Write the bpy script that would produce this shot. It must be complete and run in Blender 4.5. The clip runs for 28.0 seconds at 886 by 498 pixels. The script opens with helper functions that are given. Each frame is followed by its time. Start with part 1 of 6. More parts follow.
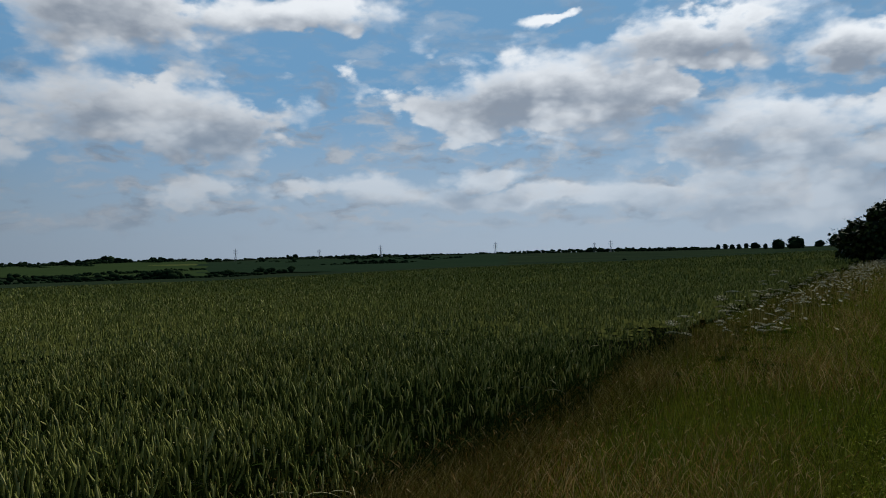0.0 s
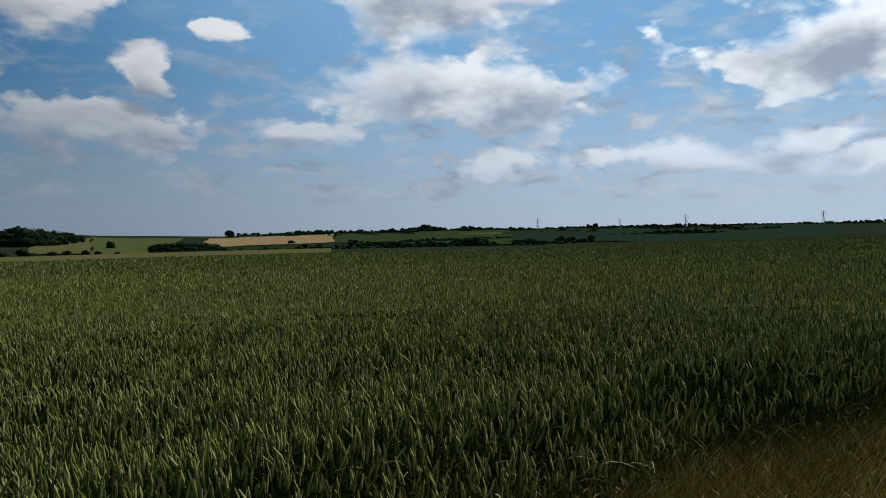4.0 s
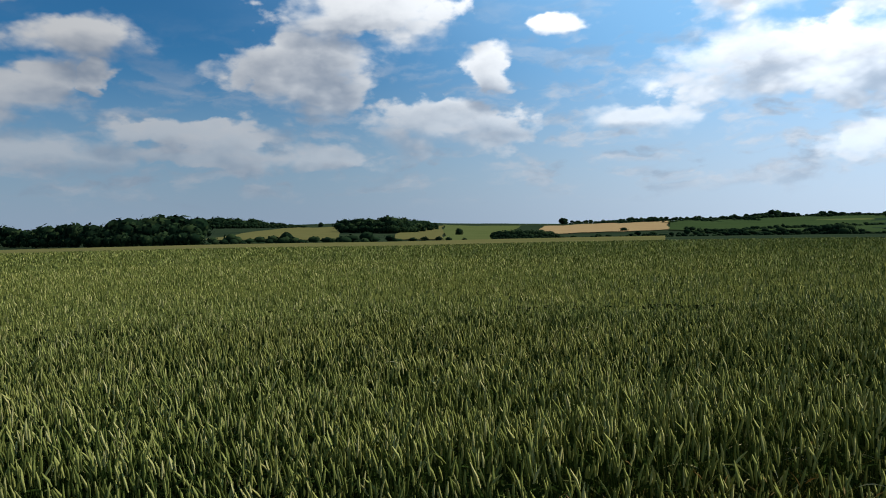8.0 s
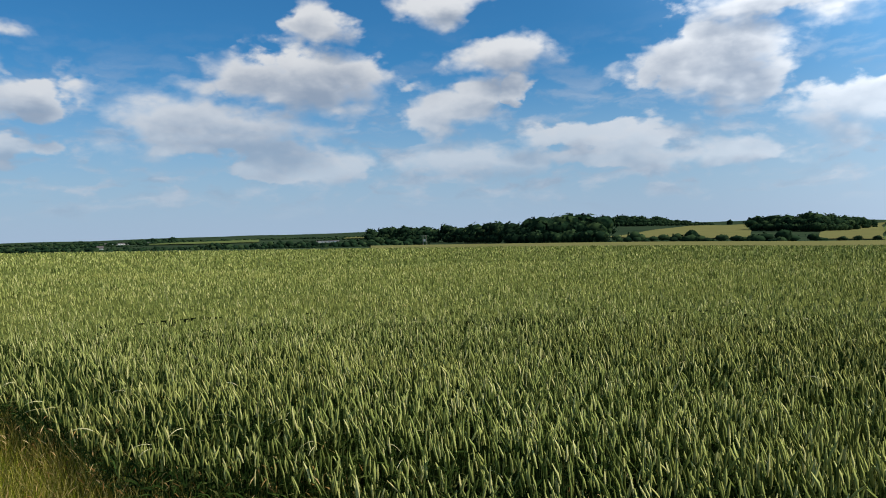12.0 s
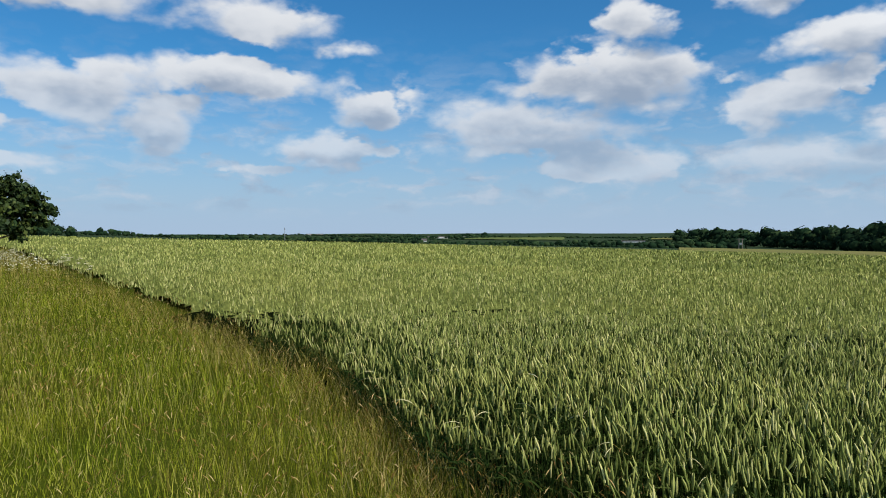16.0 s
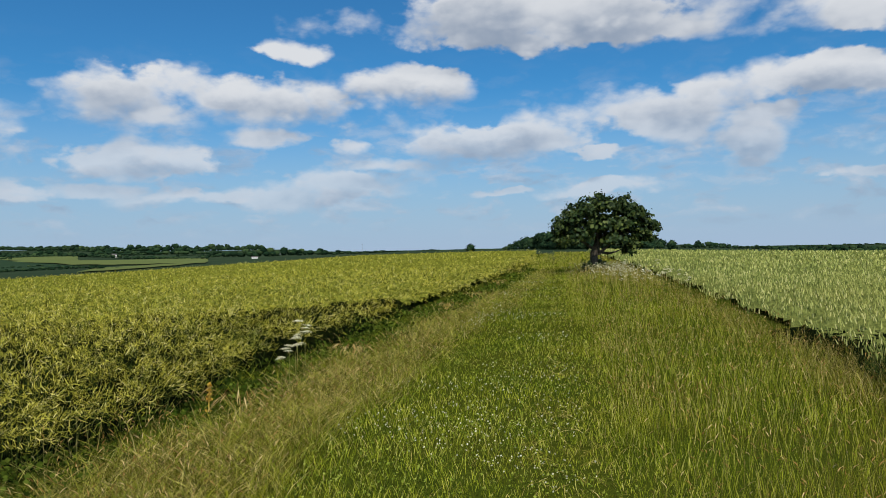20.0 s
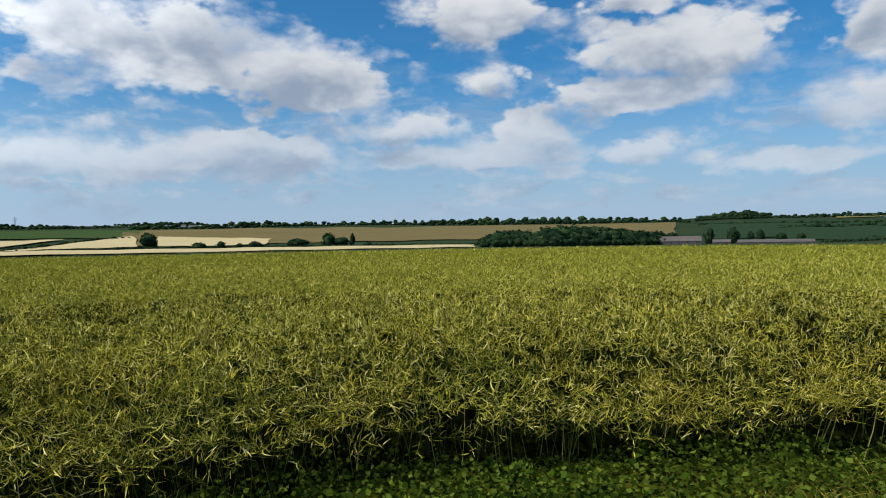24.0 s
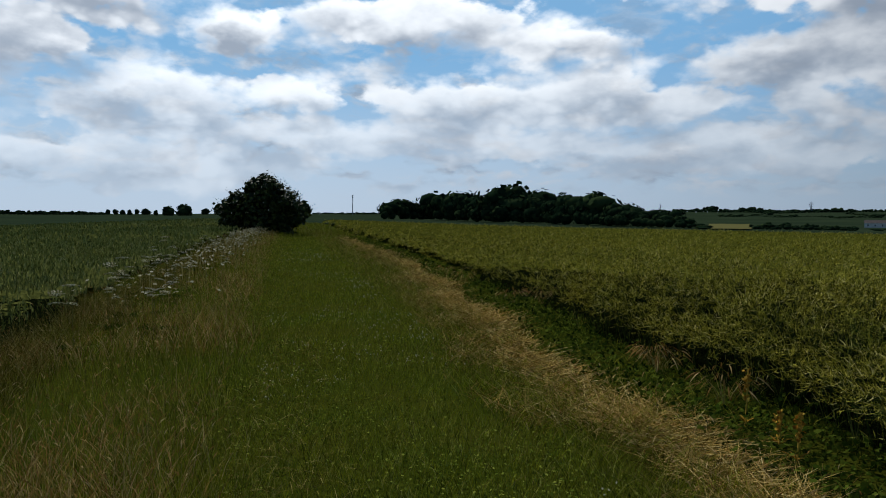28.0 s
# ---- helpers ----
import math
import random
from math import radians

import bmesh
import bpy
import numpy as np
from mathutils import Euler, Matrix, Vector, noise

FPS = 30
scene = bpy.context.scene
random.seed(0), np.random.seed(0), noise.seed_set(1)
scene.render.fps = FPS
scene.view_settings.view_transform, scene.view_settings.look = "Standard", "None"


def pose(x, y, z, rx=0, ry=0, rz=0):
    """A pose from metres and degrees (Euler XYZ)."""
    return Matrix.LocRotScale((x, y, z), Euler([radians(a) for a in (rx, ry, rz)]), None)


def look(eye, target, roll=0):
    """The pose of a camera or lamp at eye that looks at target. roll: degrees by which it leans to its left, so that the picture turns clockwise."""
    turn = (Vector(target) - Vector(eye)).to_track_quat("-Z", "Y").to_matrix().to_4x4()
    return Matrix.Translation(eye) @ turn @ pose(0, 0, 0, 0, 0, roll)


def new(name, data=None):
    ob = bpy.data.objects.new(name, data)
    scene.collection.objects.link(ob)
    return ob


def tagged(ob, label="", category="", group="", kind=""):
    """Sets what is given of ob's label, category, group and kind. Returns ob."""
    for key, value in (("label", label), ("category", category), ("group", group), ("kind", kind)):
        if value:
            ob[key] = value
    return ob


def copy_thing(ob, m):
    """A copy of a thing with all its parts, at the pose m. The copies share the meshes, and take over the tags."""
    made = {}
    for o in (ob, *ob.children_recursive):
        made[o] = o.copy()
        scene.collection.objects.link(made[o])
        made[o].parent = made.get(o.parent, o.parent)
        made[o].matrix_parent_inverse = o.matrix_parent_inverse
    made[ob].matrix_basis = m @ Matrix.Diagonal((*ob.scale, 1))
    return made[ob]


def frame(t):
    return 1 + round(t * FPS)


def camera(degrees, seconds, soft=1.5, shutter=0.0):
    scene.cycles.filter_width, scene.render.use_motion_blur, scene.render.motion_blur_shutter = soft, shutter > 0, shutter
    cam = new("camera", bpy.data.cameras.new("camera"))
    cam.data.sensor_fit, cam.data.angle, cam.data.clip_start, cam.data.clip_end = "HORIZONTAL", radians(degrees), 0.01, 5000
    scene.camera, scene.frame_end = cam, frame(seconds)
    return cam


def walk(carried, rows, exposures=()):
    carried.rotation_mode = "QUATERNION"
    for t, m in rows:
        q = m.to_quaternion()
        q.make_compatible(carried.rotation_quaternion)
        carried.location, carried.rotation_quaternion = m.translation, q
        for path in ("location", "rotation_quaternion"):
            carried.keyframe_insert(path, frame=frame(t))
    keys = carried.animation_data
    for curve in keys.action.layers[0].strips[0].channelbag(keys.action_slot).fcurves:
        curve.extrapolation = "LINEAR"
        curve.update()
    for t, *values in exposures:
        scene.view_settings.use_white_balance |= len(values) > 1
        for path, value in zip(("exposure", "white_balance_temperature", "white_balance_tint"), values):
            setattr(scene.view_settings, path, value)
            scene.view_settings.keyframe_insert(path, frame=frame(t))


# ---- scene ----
cam = camera(64.94, 28.0, 1.0)
EYE = Vector((0.0, 0.0, 1.6))
# seconds, heading, tilt and lean in degrees: one person turning on the spot
PATH = (
    (0.0, -55.50, 0.14, -1.11), (0.5, -57.98, -1.65, 0.26), (1.0, -51.76, -0.65, -0.30), (1.5, -48.11, -1.05, -0.62),
    (2.0, -42.92, -1.34, -1.09), (2.5, -39.70, -1.12, -0.80), (3.0, -37.98, -1.28, -0.69), (3.5, -34.74, -1.46, -0.79),
    (5.5, -19.99, -2.55, -1.49), (6.0, -16.05, -1.83, -1.29), (6.5, -12.95, -2.20, -1.35), (7.0, -10.69, -2.36, -1.43),
    (7.5, -8.75, -2.13, -1.28), (8.0, -4.26, -2.41, -1.47), (8.5, -0.76, -2.55, -1.67), (9.0, 1.16, -2.20, -1.58),
    (9.5, 5.93, -2.14, -2.05), (10.0, 9.78, -2.40, -2.16), (10.5, 14.34, -1.64, -2.11), (11.0, 18.52, -1.03, -0.97),
    (11.5, 24.43, -1.15, -1.50), (12.0, 28.07, -1.69, -1.67), (12.5, 30.53, -0.86, -1.09), (14.5, 40.99, -0.93, -0.12),
    (15.0, 43.78, -1.01, -0.35), (15.5, 47.86, -0.67, -0.44), (16.0, 52.72, -1.42, -0.03), (16.5, 56.45, -1.19, -0.63),
    (17.0, 62.89, -1.44, -0.17), (17.5, 67.81, -0.89, 0.41), (18.0, 74.78, -0.70, -0.70), (18.5, 79.99, -1.24, -1.05),
    (19.0, 81.17, -0.66, -0.44), (19.5, 87.75, -1.70, 0.34), (20.0, 99.05, 0.11, -1.29), (20.5, 105.39, 0.44, -1.09),
    (21.0, 113.89, 1.20, 0.14), (21.5, 125.93, 0.18, -1.05), (23.5, 159.24, -0.92, 0.30), (24.0, 168.26, -1.26, -0.94),
    (24.5, 176.68, -0.34, -0.90), (25.0, 188.28, -0.50, -0.25), (25.5, 201.25, -1.50, -0.01), (26.0, 210.64, -1.59, -0.11),
    (26.5, 220.04, -2.28, 0.49), (27.0, 231.40, -2.54, 0.35), (27.5, 245.47, -2.78, -0.11), (28.0, 257.23, -2.87, 0.62))


def aim(heading, tilt):
    a, e = radians(heading), radians(tilt)
    return EYE + Vector((math.cos(e) * math.cos(a), math.cos(e) * math.sin(a), math.sin(e)))


EXPOSURES = ((0.0, -1.45), (1.0, -1.4), (3.0, -1.25), (6.0, -0.78), (8.0, -0.5), (10.0, -0.3), (12.0, -0.02), (15.0, 0.1), (18.0, 0.1), (20.0, 0.0),
             (22.0, 0.0), (24.0, 0.05), (25.0, -0.15), (26.5, -0.6), (28.0, -1.02))
walk(cam, [(t, look(EYE, aim(h, p), r)) for t, h, p, r in PATH], EXPOSURES)

# ---------------------------------------------------------------- light
SUN_AZ, SUN_EL = 283.0, 50.0
sun = new("sun", bpy.data.lights.new("sun", "SUN"))
sun.data.energy, sun.data.angle, sun.data.color = 5.0, radians(0.55), (1.0, 0.955, 0.88)
sun_dir = Vector((math.cos(radians(SUN_EL)) * math.cos(radians(SUN_AZ)), math.cos(radians(SUN_EL)) * math.sin(radians(SUN_AZ)),
                  math.sin(radians(SUN_EL))))
sun.matrix_world = Matrix.Translation((0, 0, 60)) @ sun_dir.to_track_quat("Z", "Y").to_matrix().to_4x4()


class Nodes:
    """Small helper to write node trees as expressions."""

    def __init__(self, tree):
        self.tree = tree

    def add(self, kind, **props):
        n = self.tree.nodes.new(kind)
        for k, v in props.items():
            if k == "operation":
                n.operation = v
            elif k == "blend_type":
                n.blend_type = v
            elif k == "data_type":
                n.data_type = v
            elif k == "interpolation_type":
                n.interpolation_type = v
        return n

    def link(self, a, b):
        self.tree.links.new(a, b)

    def put(self, value, socket):
        if isinstance(value, bpy.types.NodeSocket):
            self.tree.links.new(value, socket)
        else:
            socket.default_value = value

    def math(self, op, a, b=0.0, c=0.0, clamp=False):
        n = self.add("ShaderNodeMath", operation=op)
        n.use_clamp = clamp
        for v, s in zip((a, b, c), n.inputs):
            self.put(v, s)
        return n.outputs[0]

    def vec(self, op, a, b=(0, 0, 0), c=(0, 0, 0)):
        n = self.add("ShaderNodeVectorMath", operation=op)
        self.put(a, n.inputs[0])
        self.put(b, n.inputs[1])
        if op == "MULTIPLY_ADD":
            self.put(c, n.inputs[2])
        return n.outputs["Value"] if op in ("LENGTH", "DOT_PRODUCT") else n.outputs[0]

    def noise(self, vector, scale, detail=3.0, rough=0.55, color=False):
        n = self.add("ShaderNodeTexNoise")
        if vector is not None:
            self.put(vector, n.inputs["Vector"])
        n.inputs["Scale"].default_value, n.inputs["Detail"].default_value, n.inputs["Roughness"].default_value = scale, detail, rough
        return n.outputs["Color" if color else "Fac"]

    def ramp(self, fac, stops):
        n = self.add("ShaderNodeValToRGB")
        self.put(fac, n.inputs[0])
        el = n.color_ramp.elements
        while len(el) < len(stops):
            el.new(0.5)
        for e, (p, c) in zip(el, stops):
            e.position, e.color = p, (*c, 1.0)
        return n.outputs[0]

    def mix(self, fac, a, b, blend="MIX"):
        n = self.add("ShaderNodeMix", data_type="RGBA", blend_type=blend)
        self.put(fac, n.inputs[0])
        for v, s in ((a, n.inputs[6]), (b, n.inputs[7])):
            self.put(v if isinstance(v, bpy.types.NodeSocket) else (*v, 1.0), s)
        return n.outputs[2]

    def step(self, v, lo, hi):
        n = self.add("ShaderNodeMapRange", interpolation_type="SMOOTHSTEP")
        for val, s in zip((v, lo, hi, 0.0, 1.0), n.inputs):
            self.put(val, s)
        return n.outputs[0]

    def coord(self, which):
        return self.add("ShaderNodeTexCoord").outputs[which]


# ---------------------------------------------------------------- sky with fair-weather cumulus
CLOUDS = []


def cloud(az, el, half_width, half_height):
    """One heap of cloud: heading and height in degrees, and its half sizes."""
    CLOUDS.append((az, el, half_width, half_height))


cloud(329, 17.6, 8.0, 3.3); cloud(317, 18.8, 8.2, 1.6); cloud(326, 10.4, 11.3, 3.3); cloud(297, 11.9, 13.5, 3.5)
cloud(284, 15.7, 7.1, 2.6); cloud(279, 8.5, 7.7, 2.9); cloud(301, 5.9, 3.2, 1.1); cloud(274, 13.9, 2.2, 1.8)
cloud(324, 4.9, 2.7, 1.3); cloud(296, 4.1, 12.3, 0.9); cloud(281, 3.6, 10.1, 2.1); cloud(296, 18.2, 2.3, 0.5)
cloud(351, 11.6, 2.5, 2.3); cloud(351, 7.6, 3.9, 2.2); cloud(346, 15.4, 2.6, 0.8); cloud(6, 11.7, 5.6, 3.5)
cloud(1, 16.2, 8.0, 2.0); cloud(354, 7.8, 7.6, 2.4); cloud(351, 11.6, 2.5, 2.2); cloud(346, 15.4, 2.5, 0.6)
cloud(18, 7.3, 4.4, 1.0); cloud(11, 6.5, 1.9, 0.8); cloud(4, 5.1, 4.1, 1.2); cloud(339, 7.5, 4.5, 1.1)
cloud(23, 13.4, 5.1, 1.3); cloud(25, 10.9, 2.3, 1.1); cloud(26, 8.9, 2.2, 0.9); cloud(22, 11.1, 1.0, 0.9)
cloud(39, 11.9, 8.1, 2.8); cloud(37, 16.3, 2.4, 1.8); cloud(28, 9.3, 4.4, 1.5); cloud(23, 13.6, 5.6, 1.3)
cloud(22, 10.9, 1.0, 0.9); cloud(46, 7.8, 8.1, 2.7); cloud(15, 7.1, 6.3, 1.0); cloud(27, 5.3, 9.2, 1.4)
cloud(28, 17.5, 2.9, 1.3); cloud(58, 10.1, 2.6, 1.8); cloud(58, 6.8, 2.1, 1.0); cloud(67, 16.4, 5.7, 1.8)
cloud(69, 11.6, 7.6, 1.7); cloud(58, 9.5, 2.7, 1.8); cloud(60, 14.8, 1.9, 0.8); cloud(74, 8.1, 2.6, 2.4)
cloud(62, 6.8, 5.7, 1.4); cloud(67, 4.9, 2.7, 0.5); cloud(91, 9.3, 4.5, 1.9); cloud(84, 16.6, 8.2, 1.3)
cloud(80, 10.3, 6.7, 2.3); cloud(86, 7.6, 1.6, 0.7); cloud(74, 6.3, 1.5, 0.6); cloud(87, 4.5, 4.1, 0.8)
cloud(123, 12.1, 6.2, 2.3); cloud(112, 11.9, 6.3, 1.8); cloud(122, 7.5, 6.2, 1.3); cloud(94, 8.8, 9.5, 2.0)
cloud(90, 18.3, 14.9, 2.8); cloud(111, 15.5, 2.9, 0.8); cloud(102, 13.6, 5.1, 1.4); cloud(113, 9.2, 2.8, 0.7)
cloud(107, 8.9, 2.4, 0.8); cloud(107, 5.2, 6.1, 1.4); cloud(125, 5.1, 3.9, 0.6); cloud(94, 5.0, 2.3, 0.3)
cloud(85, 4.8, 2.2, 0.7); cloud(137, 13.9, 4.3, 2.9); cloud(150, 14.2, 8.5, 2.8); cloud(153, 10.7, 7.3, 1.7)
cloud(164, 17.3, 7.1, 2.2); cloud(152, 18.2, 5.0, 1.8); cloud(136, 8.6, 5.8, 2.3); cloud(164, 11.9, 2.5, 1.5)
cloud(171, 8.8, 5.1, 1.5); cloud(161, 7.7, 3.7, 1.6); cloud(152, 6.5, 3.4, 1.1); cloud(184, 6.5, 7.2, 1.6)
cloud(158, 5.0, 2.3, 0.6); cloud(142, 5.2, 6.1, 0.7); cloud(131, 5.0, 4.1, 0.7); cloud(192, 14.5, 9.8, 4.5)
cloud(181, 12.4, 8.9, 3.1); cloud(212, 10.4, 9.3, 2.7); cloud(215, 16.3, 6.1, 2.3); cloud(212, 6.9, 8.9, 2.5)
cloud(199, 5.7, 6.5, 1.6); cloud(186, 6.0, 5.1, 1.4); cloud(180, 7.3, 3.0, 0.9); cloud(223, 16.3, 14.8, 2.7)
cloud(226, 11.6, 10.8, 3.3); cloud(209, 10.8, 9.0, 2.1); cloud(245, 9.2, 7.5, 2.6); cloud(247, 13.5, 4.4, 1.9)
cloud(239, 5.4, 10.2, 1.5); cloud(216, 6.8, 12.5, 2.0); cloud(197, 6.0, 6.1, 1.5); cloud(273, 13.7, 3.9, 2.1)
cloud(261, 15.1, 9.5, 2.9); cloud(282, 8.8, 5.5, 2.4); cloud(251, 8.7, 13.8, 2.7); cloud(249, 12.5, 2.7, 1.2)
cloud(231, 11.4, 5.6, 2.9); cloud(269, 9.2, 5.3, 1.7); cloud(229, 7.9, 4.1, 2.4); cloud(247, 5.3, 13.2, 1.1)
cloud(287, 12.0, 2.8, 1.7); cloud(278, 4.1, 12.4, 2.1)
# long low banks towards the sun
cloud(235, 4.6, 15.0, 1.7); cloud(262, 6.2, 15.0, 2.0); cloud(217, 9.2, 11.0, 1.9); cloud(191, 5.8, 12.0, 1.6)
cloud(275, 6.6, 12.0, 2.0); cloud(166, 6.3, 10.0, 1.4); cloud(310, 4.6, 9.0, 1.1); cloud(240, 8.6, 8.0, 1.6)
cloud(12, 5.6, 9.0, 1.0); cloud(40, 5.2, 10.0, 0.9); cloud(116, 4.4, 9.0, 0.8); cloud(104, 6.9, 5.0, 0.8)


def make_sky():
    group = bpy.data.node_groups.new("cloud_heaps", "ShaderNodeTree")
    group.interface.new_socket("Vector", in_out="INPUT", socket_type="NodeSocketVector")
    group.interface.new_socket("Value", in_out="OUTPUT", socket_type="NodeSocketFloat")
    g = Nodes(group)
    src = g.add("NodeGroupInput").outputs[0]
    field = None
    for az, el, w, h in CLOUDS:
        az = (az + 180.0) % 360.0 - 180.0
        for turn in (-360.0, 0.0, 360.0):
            a = az + turn
            if abs(a) > 180.0 + w * 1.6:
                continue
            q = g.vec("MULTIPLY_ADD", src, (1 / w, 1 / h, 0), (-a / w, -el / h, 0))
            d = g.vec("DOT_PRODUCT", q, q)
            field = d if field is None else g.math("SMOOTH_MIN", field, d, 0.25)
    n = g.add("NodeGroupOutput")
    g.link(g.math("SUBTRACT", 1.0, g.math("SQRT", g.math("MAXIMUM", field, 0.0))), n.inputs[0])

    world = bpy.data.worlds.new("sky")
    scene.world = world
    world.use_nodes = True
    t = world.node_tree
    t.nodes.clear()
    k = Nodes(t)
    sky = t.nodes.new("ShaderNodeTexSky")
    sky.sky_type, sky.sun_disc = "NISHITA", False
    sky.sun_elevation, sky.sun_rotation = radians(SUN_EL), radians(90.0 - SUN_AZ)
    sky.air_density, sky.dust_density, sky.ozone_density = 1.0, 0.7, 2.0
    d = k.coord("Generated")
    sep = k.add("ShaderNodeSeparateXYZ")
    k.link(d, sep.inputs[0])
    az = k.math("MULTIPLY", k.math("ARCTAN2", sep.outputs[1], sep.outputs[0]), 180 / math.pi)
    el = k.math("MULTIPLY", k.math("ARCSINE", sep.outputs[2]), 180 / math.pi)
    # billows, a little flatter than wide
    sheet = k.vec("MULTIPLY", d, (2.6, 2.6, 4.6))
    warp = k.vec("SUBTRACT", k.noise(sheet, 2.2, 5.0, 0.6, color=True), (0.5, 0.5, 0.5))
    lumps = k.noise(sheet, 4.0, 8.0, 0.54)
    fine = k.noise(sheet, 14.0, 6.0, 0.55)
    def puffs(vector, scale):
        """Round cauliflower lumps."""
        n = t.nodes.new("ShaderNodeTexVoronoi")
        n.feature = "SMOOTH_F1"
        n.inputs["Scale"].default_value, n.inputs["Smoothness"].default_value = scale, 0.35
        k.link(vector, n.inputs["Vector"])
        return k.math("SUBTRACT", 0.5, n.outputs["Distance"])

    curl = k.vec("MULTIPLY_ADD", warp, (0.25, 0.25, 0.25), sheet)
    lobes = k.math("ADD", puffs(curl, 8.0), k.math("MULTIPLY", puffs(curl, 20.0), 0.5))
    pos = k.add("ShaderNodeCombineXYZ")
    k.link(az, pos.inputs[0])
    k.link(el, pos.inputs[1])
    bent = k.vec("MULTIPLY_ADD", warp, (9.0, 4.0, 0.0), pos.outputs[0])

    def heaps(vector):
        n = t.nodes.new("ShaderNodeGroup")
        n.node_tree = group
        k.link(vector, n.inputs[0])
        return n.outputs[0]

    here = heaps(bent)
    above = heaps(k.vec("ADD", bent, (0.0, 1.6, 0.0)))
    rough_edge = k.math("ADD", k.math("MULTIPLY", k.math("SUBTRACT", lumps, 0.5), 2.1), k.math("ADD", k.math("MULTIPLY", k.math("SUBTRACT", fine, 0.5), 0.35), k.math("MULTIPLY", k.math("SUBTRACT", lobes, 0.15), 0.45)))
    dens = k.math("ADD", here, rough_edge)
    # overhead, out of the heaps' reach, broken cloud goes on
    over = k.math("ADD", k.math("SUBTRACT", k.noise(sheet, 1.1, 5.0), 0.72), k.math("MULTIPLY", k.math("SUBTRACT", k.step(el, 24.0, 34.0), 1.0), 3.0))
    dens = k.math("MAXIMUM", dens, over)
    frayed = k.step(k.noise(sheet, 3.1, 4.0, 0.5), 0.40, 0.62)
    cover = k.step(dens, k.math("SUBTRACT", -0.10, k.math("MULTIPLY", frayed, 0.40)), k.math("ADD", 0.22, k.math("MULTIPLY", frayed, 0.30)))
    # thick undersides turn grey, sunny tops stay white
    billow = k.step(k.math("ADD", k.noise(k.vec("ADD", sheet, (3.0, 1.0, -0.25)), 3.2, 4.0, 0.48), k.math("MULTIPLY", k.math("SUBTRACT", 0.15, lobes), 0.22)), 0.30, 0.70)
    thick = k.step(k.math("ADD", above, k.math("MULTIPLY", rough_edge, 0.6)), -0.45, 0.60)
    thick = k.math("MULTIPLY", thick, k.math("ADD", 0.20, k.math("MULTIPLY", billow, 0.76)), clamp=True)
    toward = k.step(k.vec("DOT_PRODUCT", d, tuple(sun_dir)), 0.0, 0.98)
    white = k.mix(toward, (0.72, 0.74, 0.77), (2.5, 2.62, 2.75))
    grey = k.mix(toward, (0.27, 0.335, 0.44), (0.66, 0.79, 0.99))
    body = k.mix(thick, white, grey)
    # distant cloud fades into the pale air above the horizon
    low = k.math("SUBTRACT", 1.0, k.step(el, -1.0, 14.0))
    air = k.mix(toward, (0.38, 0.50, 0.665), (1.25, 1.50, 1.80))
    body = k.mix(k.math("MULTIPLY", low, 0.45), body, air)
    clear = k.mix(1.0, sky.outputs[0], (SKY_GAIN * 0.26, SKY_GAIN * 0.78, SKY_GAIN * 1.12), "MULTIPLY")
    glare = k.math("MULTIPLY", k.step(toward, 0.05, 0.75), k.math("SUBTRACT", 1.0, k.step(el, 20.0, 42.0)))
    clear = k.mix(k.math("MULTIPLY", glare, 0.75), clear, (0.52, 1.04, 1.66))
    clear = k.mix(k.math("MULTIPLY", low, 0.95), clear, air)
    # thin broken cloud in the hazy lower sky
    streaks = k.vec("MULTIPLY_ADD", warp, (0.5, 0.5, 0.5), k.vec("MULTIPLY", d, (3.0, 3.0, 9.0)))
    veil = k.step(k.math("ADD", k.noise(streaks, 4.2, 6.0, 0.55), k.math("MULTIPLY", puffs(streaks, 11.0), 0.16)), 0.44, 0.70)
    veil_shade = k.step(k.noise(k.vec("ADD", streaks, (0.0, 0.0, 0.12)), 5.0, 5.0, 0.5), 0.35, 0.68)
    thin = k.math("MULTIPLY", k.math("ADD", k.math("SUBTRACT", 1.0, k.step(el, 5.0, 17.0)), k.math("MULTIPLY", glare, 0.4), clamp=True), k.step(el, 0.5, 3.5))
    clear = k.mix(k.math("MULTIPLY", k.math("MULTIPLY", veil, thin), k.math("ADD", 0.55, k.math("MULTIPLY", glare, 0.3))), clear,
                  k.mix(veil_shade, k.mix(toward, (0.56, 0.60, 0.68), (1.35, 1.48, 1.64)), k.mix(toward, (0.30, 0.37, 0.49), (0.66, 0.82, 1.04))))
    out = k.mix(k.math("MULTIPLY", cover, k.math("SUBTRACT", 0.97, k.math("MULTIPLY", low, 0.45))), clear, body)
    bg = k.add("ShaderNodeBackground")
    k.link(out, bg.inputs[0])
    bg.inputs[1].default_value = 1.0
    k.link(bg.outputs[0], k.add("ShaderNodeOutputWorld").inputs[0])


SKY_GAIN = 0.095
make_sky()

# ---------------------------------------------------------------- materials


